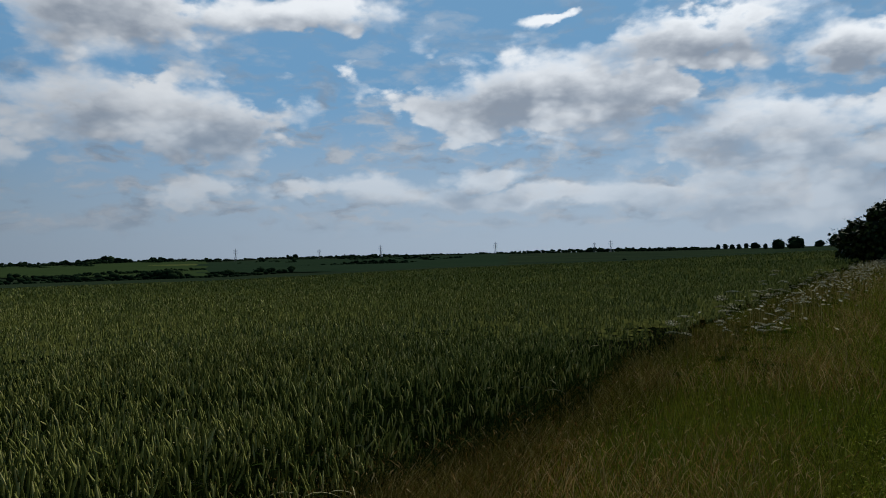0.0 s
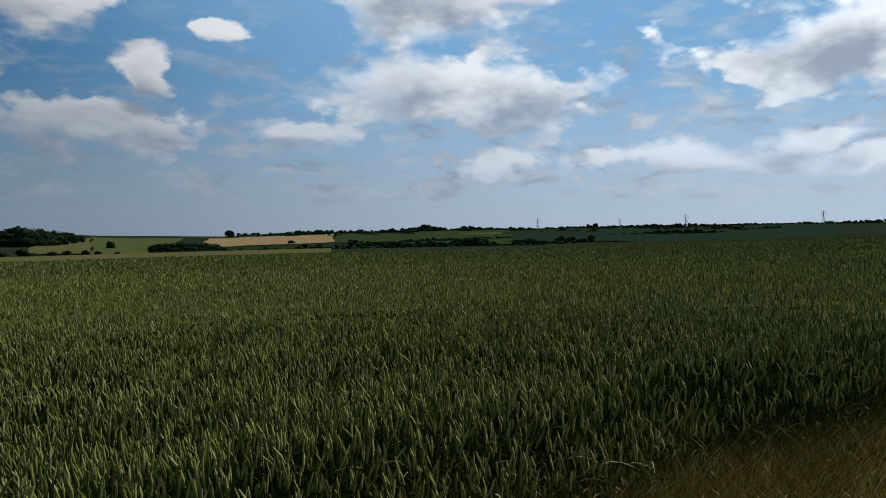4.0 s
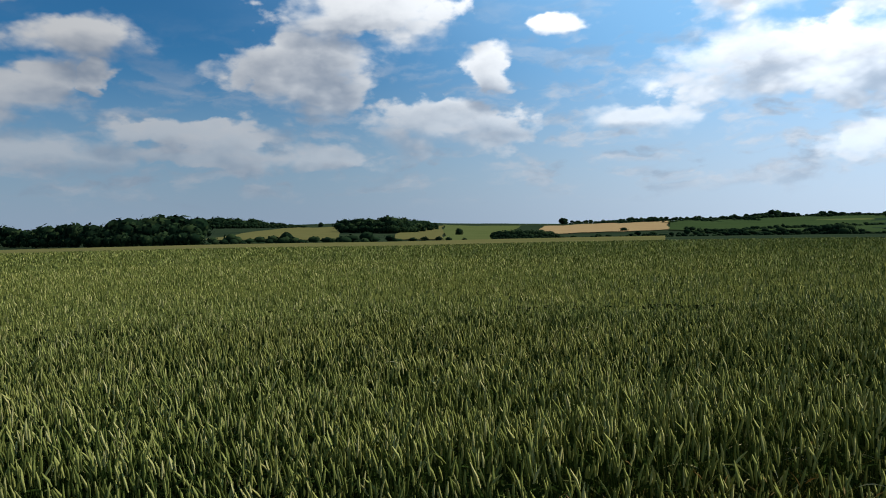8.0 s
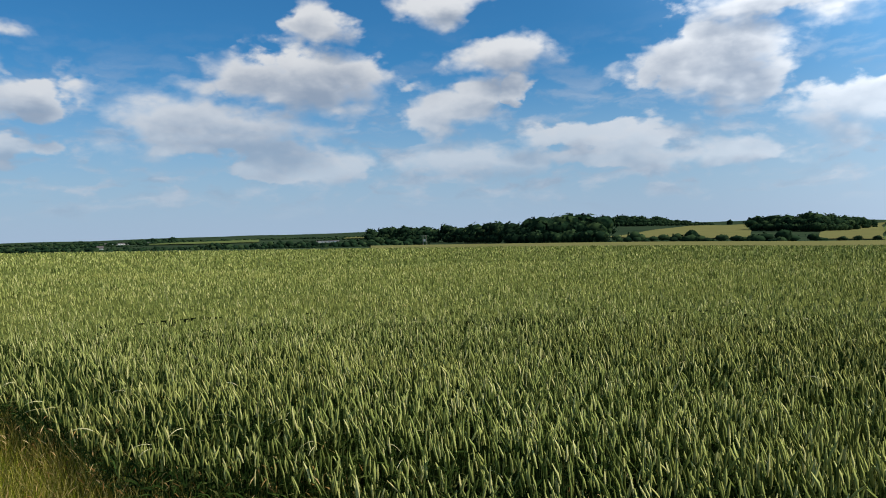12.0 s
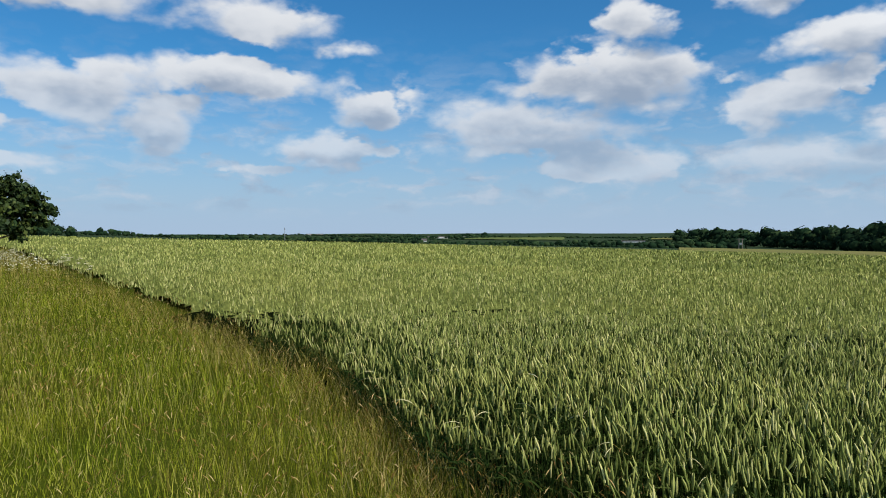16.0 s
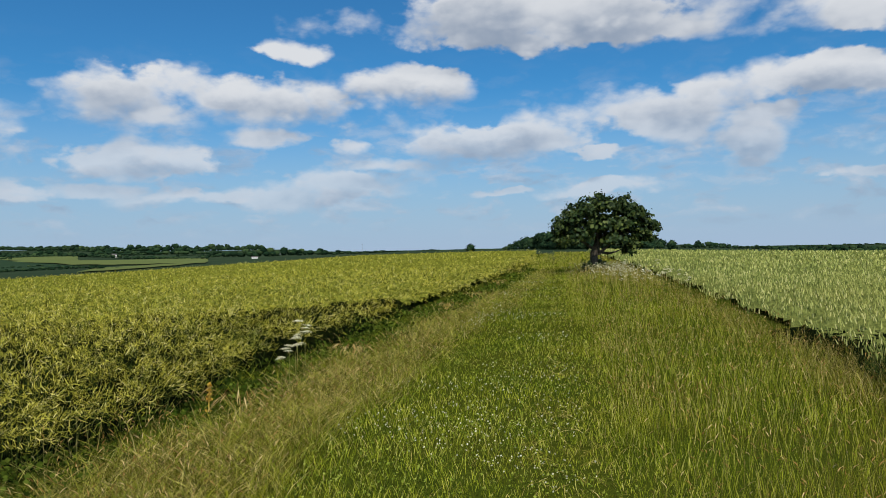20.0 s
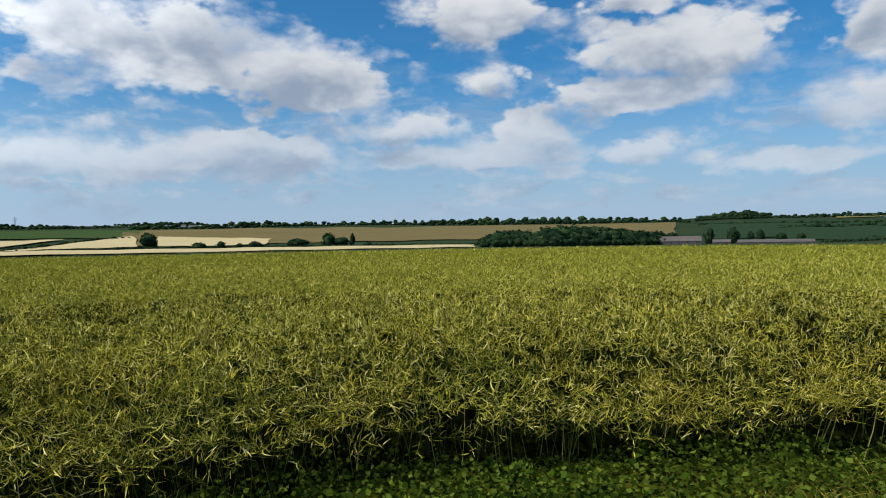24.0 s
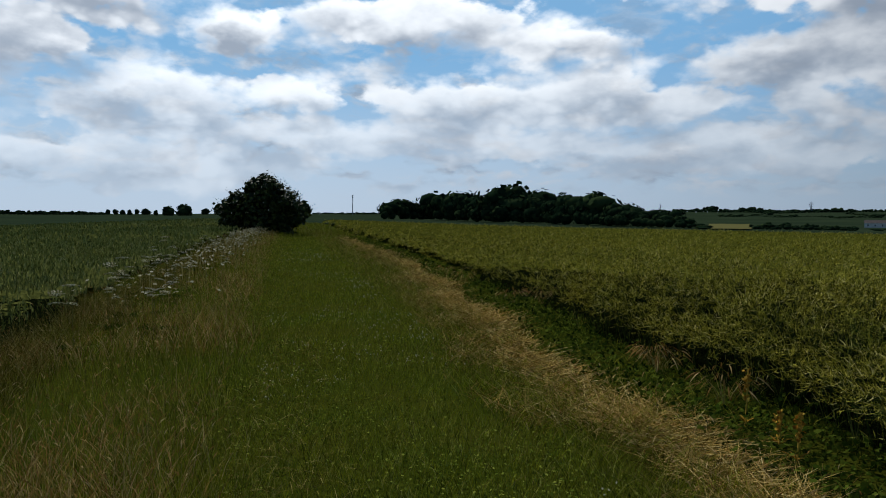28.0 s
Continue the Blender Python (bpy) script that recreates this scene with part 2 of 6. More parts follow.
def material(name, build, rough=0.8, spec=0.3, sheen=0.0, translucent=0.0, bump=None):
    """build(k) gives the base colour socket; bump(k) gives (height, strength, distance)."""
    m = bpy.data.materials.new(name)
    m.use_nodes = True
    t = m.node_tree
    t.nodes.clear()
    k = Nodes(t)
    p = k.add("ShaderNodeBsdfPrincipled")
    c = build(k)
    k.put(c if isinstance(c, bpy.types.NodeSocket) else (*c, 1.0), p.inputs["Base Color"])
    p.inputs["Roughness"].default_value = rough
    p.inputs["Specular IOR Level"].default_value = spec
    if bump:
        h, s, dist = bump(k)
        b = k.add("ShaderNodeBump")
        k.link(h, b.inputs["Height"])
        b.inputs["Strength"].default_value, b.inputs["Distance"].default_value = s, dist
        k.link(b.outputs[0], p.inputs["Normal"])
    last = p.outputs[0]
    if translucent:
        tr = k.add("ShaderNodeBsdfTranslucent")
        k.put(c if isinstance(c, bpy.types.NodeSocket) else (*c, 1.0), tr.inputs[0])
        mx = k.add("ShaderNodeMixShader")
        mx.inputs[0].default_value = translucent
        k.link(last, mx.inputs[1])
        k.link(tr.outputs[0], mx.inputs[2])
        last = mx.outputs[0]
    k.link(last, k.add("ShaderNodeOutputMaterial").inputs[0])
    return m


def island(k):
    return k.add("ShaderNodeNewGeometry").outputs["Random Per Island"]


def place(k):
    return k.add("ShaderNodeNewGeometry").outputs["Position"]


def shades(stops, patch_scale=0.35, patch=0.25, tint=(0.07, 0.09, 0.012)):
    """Leaf colours that vary from piece to piece, and in broad patches over the ground."""
    def build(k):
        c = k.ramp(island(k), stops)
        n = k.step(k.noise(place(k), patch_scale, 3.0), 0.42, 0.68)
        return k.mix(k.math("MULTIPLY", n, patch), c, tint)
    return build


M_EAR = material("wheat_ear", shades(((0.0, (0.065, 0.085, 0.019)), (0.4, (0.185, 0.210, 0.052)), (0.8, (0.325, 0.335, 0.098)), (1.0, (0.48, 0.44, 0.18))),
                                     0.25, 0.30, (0.31, 0.29, 0.07)), 0.85, 0.0)
# leaf green held near black, so its colour deepens the shade between ears
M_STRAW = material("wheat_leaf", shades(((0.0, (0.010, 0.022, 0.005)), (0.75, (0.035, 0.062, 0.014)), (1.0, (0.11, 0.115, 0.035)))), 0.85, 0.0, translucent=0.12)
M_SEEDHEAD = material("weed_seed_head", shades(((0.0, (0.30, 0.27, 0.11)), (1.0, (0.55, 0.49, 0.26))), 0.9, 0.2, (0.32, 0.29, 0.11)), 0.85, 0.0)
# near-black colour that paints in the shade between the wheat stems
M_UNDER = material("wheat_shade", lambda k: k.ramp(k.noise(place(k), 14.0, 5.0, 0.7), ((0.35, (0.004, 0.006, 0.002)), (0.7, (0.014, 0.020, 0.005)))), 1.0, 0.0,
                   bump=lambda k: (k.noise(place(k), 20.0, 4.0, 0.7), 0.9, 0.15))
# the dark noise stops paint shaded gaps between distant ears
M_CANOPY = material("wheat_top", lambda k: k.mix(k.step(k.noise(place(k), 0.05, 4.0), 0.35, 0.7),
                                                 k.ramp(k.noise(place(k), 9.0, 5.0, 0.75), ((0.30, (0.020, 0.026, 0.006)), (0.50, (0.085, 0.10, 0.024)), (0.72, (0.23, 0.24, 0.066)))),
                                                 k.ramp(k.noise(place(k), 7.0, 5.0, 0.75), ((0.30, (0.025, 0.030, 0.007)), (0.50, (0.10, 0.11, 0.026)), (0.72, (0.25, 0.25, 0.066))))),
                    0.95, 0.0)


def pod_colours(k):
    """Pods from green to straw, in patches of riper and greener plants. The near-black third paints shaded gaps."""
    c = k.ramp(island(k), ((0.0, (0.010, 0.016, 0.003)), (0.30, (0.040, 0.050, 0.007)), (0.42, (0.27, 0.25, 0.026)), (0.85, (0.52, 0.46, 0.065)), (1.0, (0.74, 0.64, 0.25))))
    c = k.mix(k.math("MULTIPLY", k.step(k.noise(place(k), 0.9, 4.0, 0.6), 0.52, 0.70), 0.5), c, (0.32, 0.25, 0.026))
    return k.mix(k.math("MULTIPLY", k.step(k.noise(k.vec("ADD", place(k), (31.0, 7.0, 0.0)), 1.1, 4.0, 0.6), 0.52, 0.70), 0.5), c, (0.08, 0.125, 0.022))


M_POD = material("rape_pod", pod_colours, 0.8, 0.0, translucent=0.10)
M_RAPESTEM = material("rape_stem", shades(((0.0, (0.02, 0.035, 0.008)), (0.7, (0.06, 0.08, 0.016)), (1.0, (0.26, 0.23, 0.07)))), 0.8, 0.0)
# shade inside the rape stand, put into the colour as near black
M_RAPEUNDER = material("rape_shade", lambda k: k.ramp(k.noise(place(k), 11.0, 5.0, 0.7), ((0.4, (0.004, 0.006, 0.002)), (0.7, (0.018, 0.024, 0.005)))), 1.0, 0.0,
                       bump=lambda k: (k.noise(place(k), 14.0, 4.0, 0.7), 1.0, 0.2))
# as for the far wheat: shade between pods painted as dark noise
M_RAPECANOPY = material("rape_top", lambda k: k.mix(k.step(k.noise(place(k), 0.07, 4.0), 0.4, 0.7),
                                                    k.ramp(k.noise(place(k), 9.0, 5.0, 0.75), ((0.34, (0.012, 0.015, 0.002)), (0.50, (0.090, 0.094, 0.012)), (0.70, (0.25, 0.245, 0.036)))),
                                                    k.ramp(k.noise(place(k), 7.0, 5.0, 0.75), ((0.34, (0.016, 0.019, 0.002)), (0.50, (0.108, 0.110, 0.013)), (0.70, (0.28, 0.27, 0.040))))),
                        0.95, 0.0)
M_BEATEN = material("beaten_straw", shades(((0.0, (0.07, 0.040, 0.008)), (0.35, (0.34, 0.215, 0.050)), (0.8, (0.62, 0.43, 0.135)), (1.0, (0.80, 0.62, 0.27))), 1.3, 0.4, (0.15, 0.13, 0.016)), 0.8, 0.0)


def grass_colours(k):
    """Blades from dark to straw-tipped, in lusher and in yellower patches."""
    c = k.ramp(island(k), ((0.0, (0.016, 0.028, 0.002)), (0.4, (0.175, 0.205, 0.012)), (0.78, (0.35, 0.365, 0.030)), (1.0, (0.55, 0.49, 0.13))))
    c = k.mix(k.math("MULTIPLY", k.step(k.noise(place(k), 0.9, 3.0), 0.45, 0.65), 0.35), c, (0.25, 0.23, 0.016))
    return k.mix(k.math("MULTIPLY", k.step(k.noise(k.vec("ADD", place(k), (11.0, 5.0, 0.0)), 1.6, 4.0, 0.6), 0.50, 0.68), 0.4), c, (0.065, 0.095, 0.007))


M_GRASS = material("green_grass", grass_colours, 0.85, 0.0, translucent=0.14)
M_DRY = material("dry_grass", shades(((0.0, (0.036, 0.030, 0.005)), (0.4, (0.145, 0.120, 0.022)), (0.8, (0.34, 0.27, 0.068)), (1.0, (0.60, 0.48, 0.18))),
                                     1.2, 0.5, (0.13, 0.125, 0.010)), 0.85, 0.0, translucent=0.1)
M_SEED = material("grass_seed_head", shades(((0.0, (0.16, 0.070, 0.020)), (0.5, (0.40, 0.23, 0.07)), (1.0, (0.68, 0.50, 0.23)))), 0.85, 0.0, translucent=0.32)
M_WEED = material("weed_leaf", shades(((0.0, (0.006, 0.014, 0.002)), (0.5, (0.034, 0.060, 0.006)), (1.0, (0.11, 0.145, 0.018))), 1.6, 0.3, (0.065, 0.075, 0.010)), 0.75, 0.0, translucent=0.18)
M_CLOVER = material("clover_leaf", shades(((0.0, (0.07, 0.10, 0.012)), (0.5, (0.15, 0.19, 0.022)), (1.0, (0.28, 0.30, 0.05)))), 0.8, 0.0, translucent=0.08)
M_PETAL = material("white_petal", lambda k: k.ramp(island(k), ((0.0, (0.40, 0.36, 0.20)), (1.0, (0.76, 0.72, 0.52)))), 0.85, 0.0, translucent=0.35)
M_LEAF = material("tree_leaf", shades(((0.0, (0.007, 0.016, 0.004)), (0.6, (0.020, 0.038, 0.008)), (1.0, (0.085, 0.105, 0.022))), 0.4, 0.2, (0.040, 0.055, 0.010)), 0.6, 0.15, translucent=0.04)
M_FARLEAF = material("far_foliage", shades(((0.0, (0.005, 0.013, 0.007)), (0.6, (0.014, 0.031, 0.014)), (1.0, (0.038, 0.060, 0.022))), 0.01, 0.3, (0.028, 0.046, 0.020)), 0.95, 0.0)
M_BARK = material("bark", lambda k: k.ramp(k.noise(place(k), 9.0, 6.0, 0.7), ((0.3, (0.022, 0.018, 0.013)), (0.7, (0.09, 0.075, 0.055)))), 0.95, 0.05,
                  bump=lambda k: (k.noise(place(k), 14.0, 5.0), 0.8, 0.03))
M_TURF = material("turf", lambda k: k.mix(k.step(k.noise(place(k), 0.7, 4.0), 0.35, 0.65),
                                          k.ramp(k.noise(place(k), 22.0, 5.0, 0.7), ((0.3, (0.016, 0.026, 0.003)), (0.7, (0.062, 0.080, 0.007)))),
                                          k.ramp(k.noise(place(k), 25.0, 5.0, 0.7), ((0.3, (0.020, 0.026, 0.003)), (0.7, (0.075, 0.080, 0.009))))), 0.98, 0.0,
                  bump=lambda k: (k.noise(place(k), 20.0, 4.0), 0.6, 0.05))


def field_mat(name, a, b, scale=0.02):
    return material(name, lambda k: k.mix(k.noise(place(k), scale * 9, 4.0, 0.7), k.ramp(k.noise(place(k), scale, 4.0), ((0.3, a), (0.7, b))),
                                          tuple((u + v) * 0.42 for u, v in zip(a, b))), 0.95, 0.0)


M_FARGROUND = field_mat("far_ground", (0.014, 0.027, 0.017), (0.044, 0.064, 0.030), 0.006)

# ---------------------------------------------------------------- the lie of the land
# heading and, in degrees, how high the rim of the near fields and the far country stand over eye level
RIM = ((0, -2.1), (12, -1.85), (28, -1.6), (44, -1.29), (63, -0.8), (76, -0.5), (81, -0.35), (86, -0.18), (92, -0.1), (98, -0.1), (106, -0.2),
       (120, -0.85), (131, -1.25), (143, -1.18), (158, -1.22), (188, -1.25), (220, -1.03), (247, -0.92), (256, -0.75), (266, -0.5),
       (276, -0.55), (289, -1.1), (305, -1.5), (322, -2.05), (340, -2.1), (360, -2.1))
FAR = ((0, -0.15), (20, -0.05), (32, -0.15), (57, -0.2), (66, -0.22), (76, -0.25), (80, 0.0), (91, 0.0), (100, 0.0), (107, 0.0), (112, 0.3), (118, 0.35),
       (126, 0.55), (138, 0.75), (145, 0.95), (150, 0.8), (170, 0.85), (190, 0.92), (206, 1.0), (220, 0.65), (235, 0.4), (250, 0.15),
       (266, -0.1), (284, -0.3), (304, -0.35), (322, -0.42), (337, -0.5), (346, -0.6), (353, -0.45), (360, -0.15))
R_RIM, R_VALLEY, R_FAR = 150.0, 380.0, 3600.0


def table(pairs, az):
    xs, ys = np.array(pairs, float).T
    return np.interp(np.mod(az, 360.0), xs, ys)


def smooth01(v):
    v = np.clip(v, 0, 1)
    return v * v * (3 - 2 * v)


def wave(x, y, s):
    return np.sin(x * s + 1.3 * np.sin(y * s * 0.7)) * np.cos(y * s * 0.9 + 0.8 * np.sin(x * s * 0.6))


def crop_height(x):
    return np.where(x > 0, 0.62, 0.92)


def far_el(r, az):
    rim, far = table(RIM, az) - 0.35, table(FAR, az)
    u = np.log(np.maximum(r, R_VALLEY) / R_VALLEY) / math.log(R_FAR / R_VALLEY)
    return rim + (far - rim) * np.clip(u, 0, 1.0) ** 0.9


def land(x, y):
    """Height of the ground."""
    x, y = np.asarray(x, float), np.asarray(y, float)
    r = np.hypot(x, y) + 1e-6
    az = np.degrees(np.arctan2(y, x))
    rim_z = EYE.z + R_RIM * np.tan(np.radians(table(RIM, az))) - crop_height(x)
    near = rim_z * (np.minimum(r, R_RIM) / R_RIM) ** 1.25
    far = EYE.z + r * np.tan(np.radians(far_el(r, az)))
    u = smooth01((r - R_RIM) / (R_VALLEY - R_RIM))
    z = near + (far - near) * u
    return z + 0.025 * wave(x, y, 0.9) * np.clip(r / 3, 0, 1) + np.where(r > 500, 0.0012 * r * wave(x, y, 0.004), 0)


def far_r(az, el):
    """Distance at which the far country shows at a height of el degrees."""
    rim, far = float(table(RIM, az)) - 0.35, float(table(FAR, az))
    u = min(max((el - rim) / (far - rim), 0.02), 1.0) ** (1 / 0.9)
    return R_VALLEY * (R_FAR / R_VALLEY) ** u


WHEAT_EDGE = ((-150, 4.5), (-60, 3.2), (-17, 3.0), (-10, 3.05), (-5, 2.7), (-2, 2.5), (0, 2.4), (3, 2.55), (6, 3.2), (10, 3.5), (15, 3.65), (23, 4.1), (60, 5.2), (150, 7.0))
RAPE_EDGE = ((-150, -7.0), (-60, -5.2), (-27, -4.8), (-12, -4.4), (-7, -4.0), (-4, -3.8), (-2, -3.95), (0, -4.3), (2, -4.35), (4, -4.05), (6, -3.8), (8, -3.8),
             (11, -3.65), (17, -3.3), (25, -2.65), (40, -2.1), (60, -1.7), (150, -2.5))


def wheat_edge(y):
    xs, vs = np.array(WHEAT_EDGE, float).T
    return np.interp(y, xs, vs) + 0.07 * np.sin(y * 1.3) + 0.05 * np.sin(y * 3.1)


def rape_edge(y):
    xs, vs = np.array(RAPE_EDGE, float).T
    return np.interp(y, xs, vs) - 0.10 * np.sin(y * 0.9) - 0.07 * np.sin(y * 2.3)


# ---------------------------------------------------------------- mesh tools


def fast_mesh(name, verts, faces, mats, index=None, smooth=False):
    """A mesh from arrays; faces all have the same number of corners."""
    me = bpy.data.meshes.new(name)
    n, c = faces.shape
    me.vertices.add(len(verts))
    me.vertices.foreach_set("co", np.ascontiguousarray(verts, np.float32).ravel())
    me.loops.add(n * c)
    me.loops.foreach_set("vertex_index", np.ascontiguousarray(faces, np.int32).ravel())
    me.polygons.add(n)
    me.polygons.foreach_set("loop_start", np.arange(0, n * c, c, dtype=np.int32))
    for m in mats:
        me.materials.append(m)
    if index is not None:
        me.polygons.foreach_set("material_index", np.ascontiguousarray(index, np.int32))
    if smooth:
        me.polygons.foreach_set("use_smooth", np.ones(n, bool))
    me.update(calc_edges=True)
    return me


class Heap:
    """Collects arrays of quads, each batch with a material slot."""

    def __init__(self):
        self.v, self.f, self.m, self.n = [], [], [], 0

    def add(self, verts, faces, slot=0):
        self.v.append(verts.reshape(-1, 3))
        self.f.append(faces + self.n)
        self.m.append(np.full(len(faces), slot))
        self.n += verts.size // 3

    def mesh(self, name, mats):
        return fast_mesh(name, np.concatenate(self.v), np.concatenate(self.f), mats, np.concatenate(self.m))


def unit(v):
    return v / np.maximum(np.linalg.norm(v, axis=-1, keepdims=True), 1e-9)


def ribbons(heap, base, way, bend, length, width, profile, slot=0, side=None):
    """Tapered curved blades: base, first direction, sag, length and width of each; profile: relative widths along it."""
    n, k = len(base), len(profile)
    s = np.linspace(0, 1, k)[None, :, None]
    p = base[:, None] + way[:, None] * length[:, None, None] * s + bend[:, None] * length[:, None, None] * s * s
    if side is None:
        a = RNG.uniform(0, 2 * np.pi, n)
        side = np.stack([np.cos(a), np.sin(a), 0 * a], -1)
    side = unit(side - way * np.sum(side * way, -1, keepdims=True))
    w = side[:, None] * (width[:, None] * np.array(profile)[None])[:, :, None] * 0.5
    v = np.stack([p - w, p + w], 2)  # n, k, 2, 3
    i = np.arange(n)[:, None] * (2 * k) + np.arange(k - 1)[None] * 2
    f = np.stack([i, i + 1, i + 3, i + 2], -1).reshape(-1, 4)
    heap.add(v, f, slot)
    return p


def spikes(heap, base, way, bend, length, width, profile, slot=0, sides=3):
    """Slim closed ears: like ribbons, but with a body of a few sides."""
    n, k = len(base), len(profile)
    s = np.linspace(0, 1, k)[None, :, None]
    p = base[:, None] + way[:, None] * length[:, None, None] * s + bend[:, None] * length[:, None, None] * s * s
    a = around(n)
    a = unit(a - way * np.sum(a * way, -1, keepdims=True))
    b = np.cross(way, a)
    t = np.arange(sides) * 2 * np.pi / sides
    off = a[:, None] * np.cos(t)[None, :, None] + b[:, None] * np.sin(t)[None, :, None]
    v = p[:, :, None] + off[:, None] * (width[:, None] * np.array(profile)[None])[:, :, None, None] * 0.5
    i = np.arange(n)[:, None, None] * (k * sides) + np.arange(k - 1)[None, :, None] * sides
    j, j2 = np.arange(sides)[None, None], (np.arange(sides)[None, None] + 1) % sides
    heap.add(v, np.stack([i + j, i + j2, i + sides + j2, i + sides + j], -1).reshape(-1, 4), slot)


RNG = np.random.default_rng(7)


def around(n):
    a = RNG.uniform(0, 2 * np.pi, n)
    return np.stack([np.cos(a), np.sin(a), np.zeros(n)], -1)


def scatter(n, near, far, power, keep):
    """n random places between two distances, thinning outwards, of which keep(x, y) holds."""
    xs, ys, have = [], [], 0
    a = 2.0 - power
    while have < n:
        u = RNG.random(n)
        r = (near ** a + u * (far ** a - near ** a)) ** (1 / a) if abs(a) > 1e-6 else near * (far / near) ** u
        t = RNG.uniform(0, 2 * np.pi, n)
        x, y = r * np.cos(t), r * np.sin(t)
        ok = keep(x, y)
        xs.append(x[ok])
        ys.append(y[ok])
        have += ok.sum()
    return np.concatenate(xs)[:n], np.concatenate(ys)[:n]


def polar_sheet(name, rings, spokes, height, mats, keep=None, az0=0.0, az1=360.0, smooth=True):
    """A sheet of quads in rings round the standpoint; height(x, y) gives z."""
    closed = az1 - az0 >= 360.0
    t = np.radians(np.linspace(az0, az1, spokes + (0 if closed else 1), endpoint=not closed))
    r = np.array(rings)
    x, y = r[:, None] * np.cos(t)[None], r[:, None] * np.sin(t)[None]
    m = len(t)
    v = np.stack([x, y, height(x, y)], -1).reshape(-1, 3)
    i, j = np.meshgrid(np.arange(len(r) - 1), np.arange(m if closed else m - 1), indexing="ij")
    j2 = (j + 1) % m
    f = np.stack([i * m + j, (i + 1) * m + j, (i + 1) * m + j2, i * m + j2], -1).reshape(-1, 4)
    if keep is not None:
        c = v[f].mean(1)
        f = f[keep(c[:, 0], c[:, 1])]
        used, inv = np.unique(f, return_inverse=True)
        v, f = v[used], inv.reshape(f.shape)
    return fast_mesh(name, v, f, mats, smooth=smooth)


def crop_rows(near, far, n):
    """Rings in pairs, a low one and a high one just behind, so that the heads of a crop stand as rough steps."""
    r = np.geomspace(near, far, n)
    return np.sort(np.concatenate([r, r + 0.06]))


def heads(x, y, near, far, n, amp):
    """Height that the pairs of rings add: none on the low ring, an uneven amount on the high one."""
    u = np.log(np.hypot(x, y) / near) / math.log(far / near) * (n - 1)
    high = np.abs(u - np.round(u)) > 1e-4
    return amp * np.where(high, RNG.uniform(0.2, 1.25, x.shape), RNG.uniform(-0.3, 0.1, x.shape))


def sphere_dirs(n):
    z = RNG.uniform(-0.75, 1.0, n)
    a = RNG.uniform(0, 2 * np.pi, n)
    s = np.sqrt(1 - z * z)
    return np.stack([s * np.cos(a), s * np.sin(a), z], -1)


def tufts(heap, centre, rad, size, slot=0, flat=0.5):
    """Small leafy facets: centres, outward directions and sizes."""
    n = len(centre)
    t1 = unit(np.cross(rad, RNG.normal(size=(n, 3))))
    t2 = unit(np.cross(rad, t1) + rad * RNG.uniform(-flat, flat, (n, 1)))
    s = size[:, None]
    k = RNG.uniform(0.6, 1.2, (n, 4, 1))
    v = np.stack([centre - t1 * s * k[:, 0] - t2 * s * 0.5 * k[:, 1], centre + t1 * s * 0.6 * k[:, 1] - t2 * s * k[:, 2],
                  centre + t1 * s * k[:, 2] + t2 * s * 0.5 * k[:, 3], centre - t1 * s * 0.5 * k[:, 3] + t2 * s * k[:, 0]], 1)
    heap.add(v, np.arange(4 * n).reshape(n, 4), slot)


# ---------------------------------------------------------------- ground
rings = np.concatenate([[0.02], np.geomspace(0.4, 4700, 130)])
ground = new("ground", polar_sheet("ground", rings, 360, lambda x, y: land(x, y) - 0.12 * (np.hypot(x, y) < R_RIM), [M_FARGROUND]))
tagged(ground, "rolling green farmland reaching to the horizon", "ground", kind="structure")


def strip_z(x, y):
    return land(x, y) + 0.005


xs = np.linspace(-8.0, 8.0, 65)
ys = np.concatenate([-np.geomspace(150, 0.6, 90), np.linspace(-0.3, 0.3, 3), np.geomspace(0.6, 150, 90)])
gx, gy = np.meshgrid(xs, ys, indexing="ij")
gv = np.stack([gx, gy, strip_z(gx, gy)], -1).reshape(-1, 3)
ii, jj = np.meshgrid(np.arange(len(xs) - 1), np.arange(len(ys) - 1), indexing="ij")
gf = np.stack([ii * len(ys) + jj, (ii + 1) * len(ys) + jj, (ii + 1) * len(ys) + jj + 1, ii * len(ys) + jj + 1], -1).reshape(-1, 4)
path_ob = new("grass_path", fast_mesh("grass_path", gv, gf, [M_TURF], smooth=True))
tagged(path_ob, "broad grassy farm track worn between two crop fields", "path", kind="structure")

# ---------------------------------------------------------------- wheat
TRAMS = (13.4, 15.2, 37.4, 39.2)


def tram_gap(x, y):
    g = np.ones_like(x, bool)
    for tx in TRAMS:
        g &= np.abs(x - tx - 0.5 * np.sin(y * 0.08) * np.exp(-np.abs(y) / 40)) > 0.13
    return g


def in_wheat(x, y):
    return (x > wheat_edge(y)) & (np.hypot(x, y) < R_RIM)


def wheat_sheet(x, y):
    r = np.hypot(x, y)
    h = 0.10 + 0.28 * smooth01((r - 5) / 40)
    return land(x, y) + h * smooth01((x - wheat_edge(y)) / 0.9) + 0.02 * wave(x, y, 2.1)


def wheat_roof(x, y):
    r = np.hypot(x, y)
    return land(x, y) + (0.10 + 0.17 * smooth01((r - 12) / 14) + 0.18 * smooth01((r - 22) / 60)) * smooth01((x - wheat_edge(y)) / 1.5) + 0.02 * wave(x, y, 1.3)


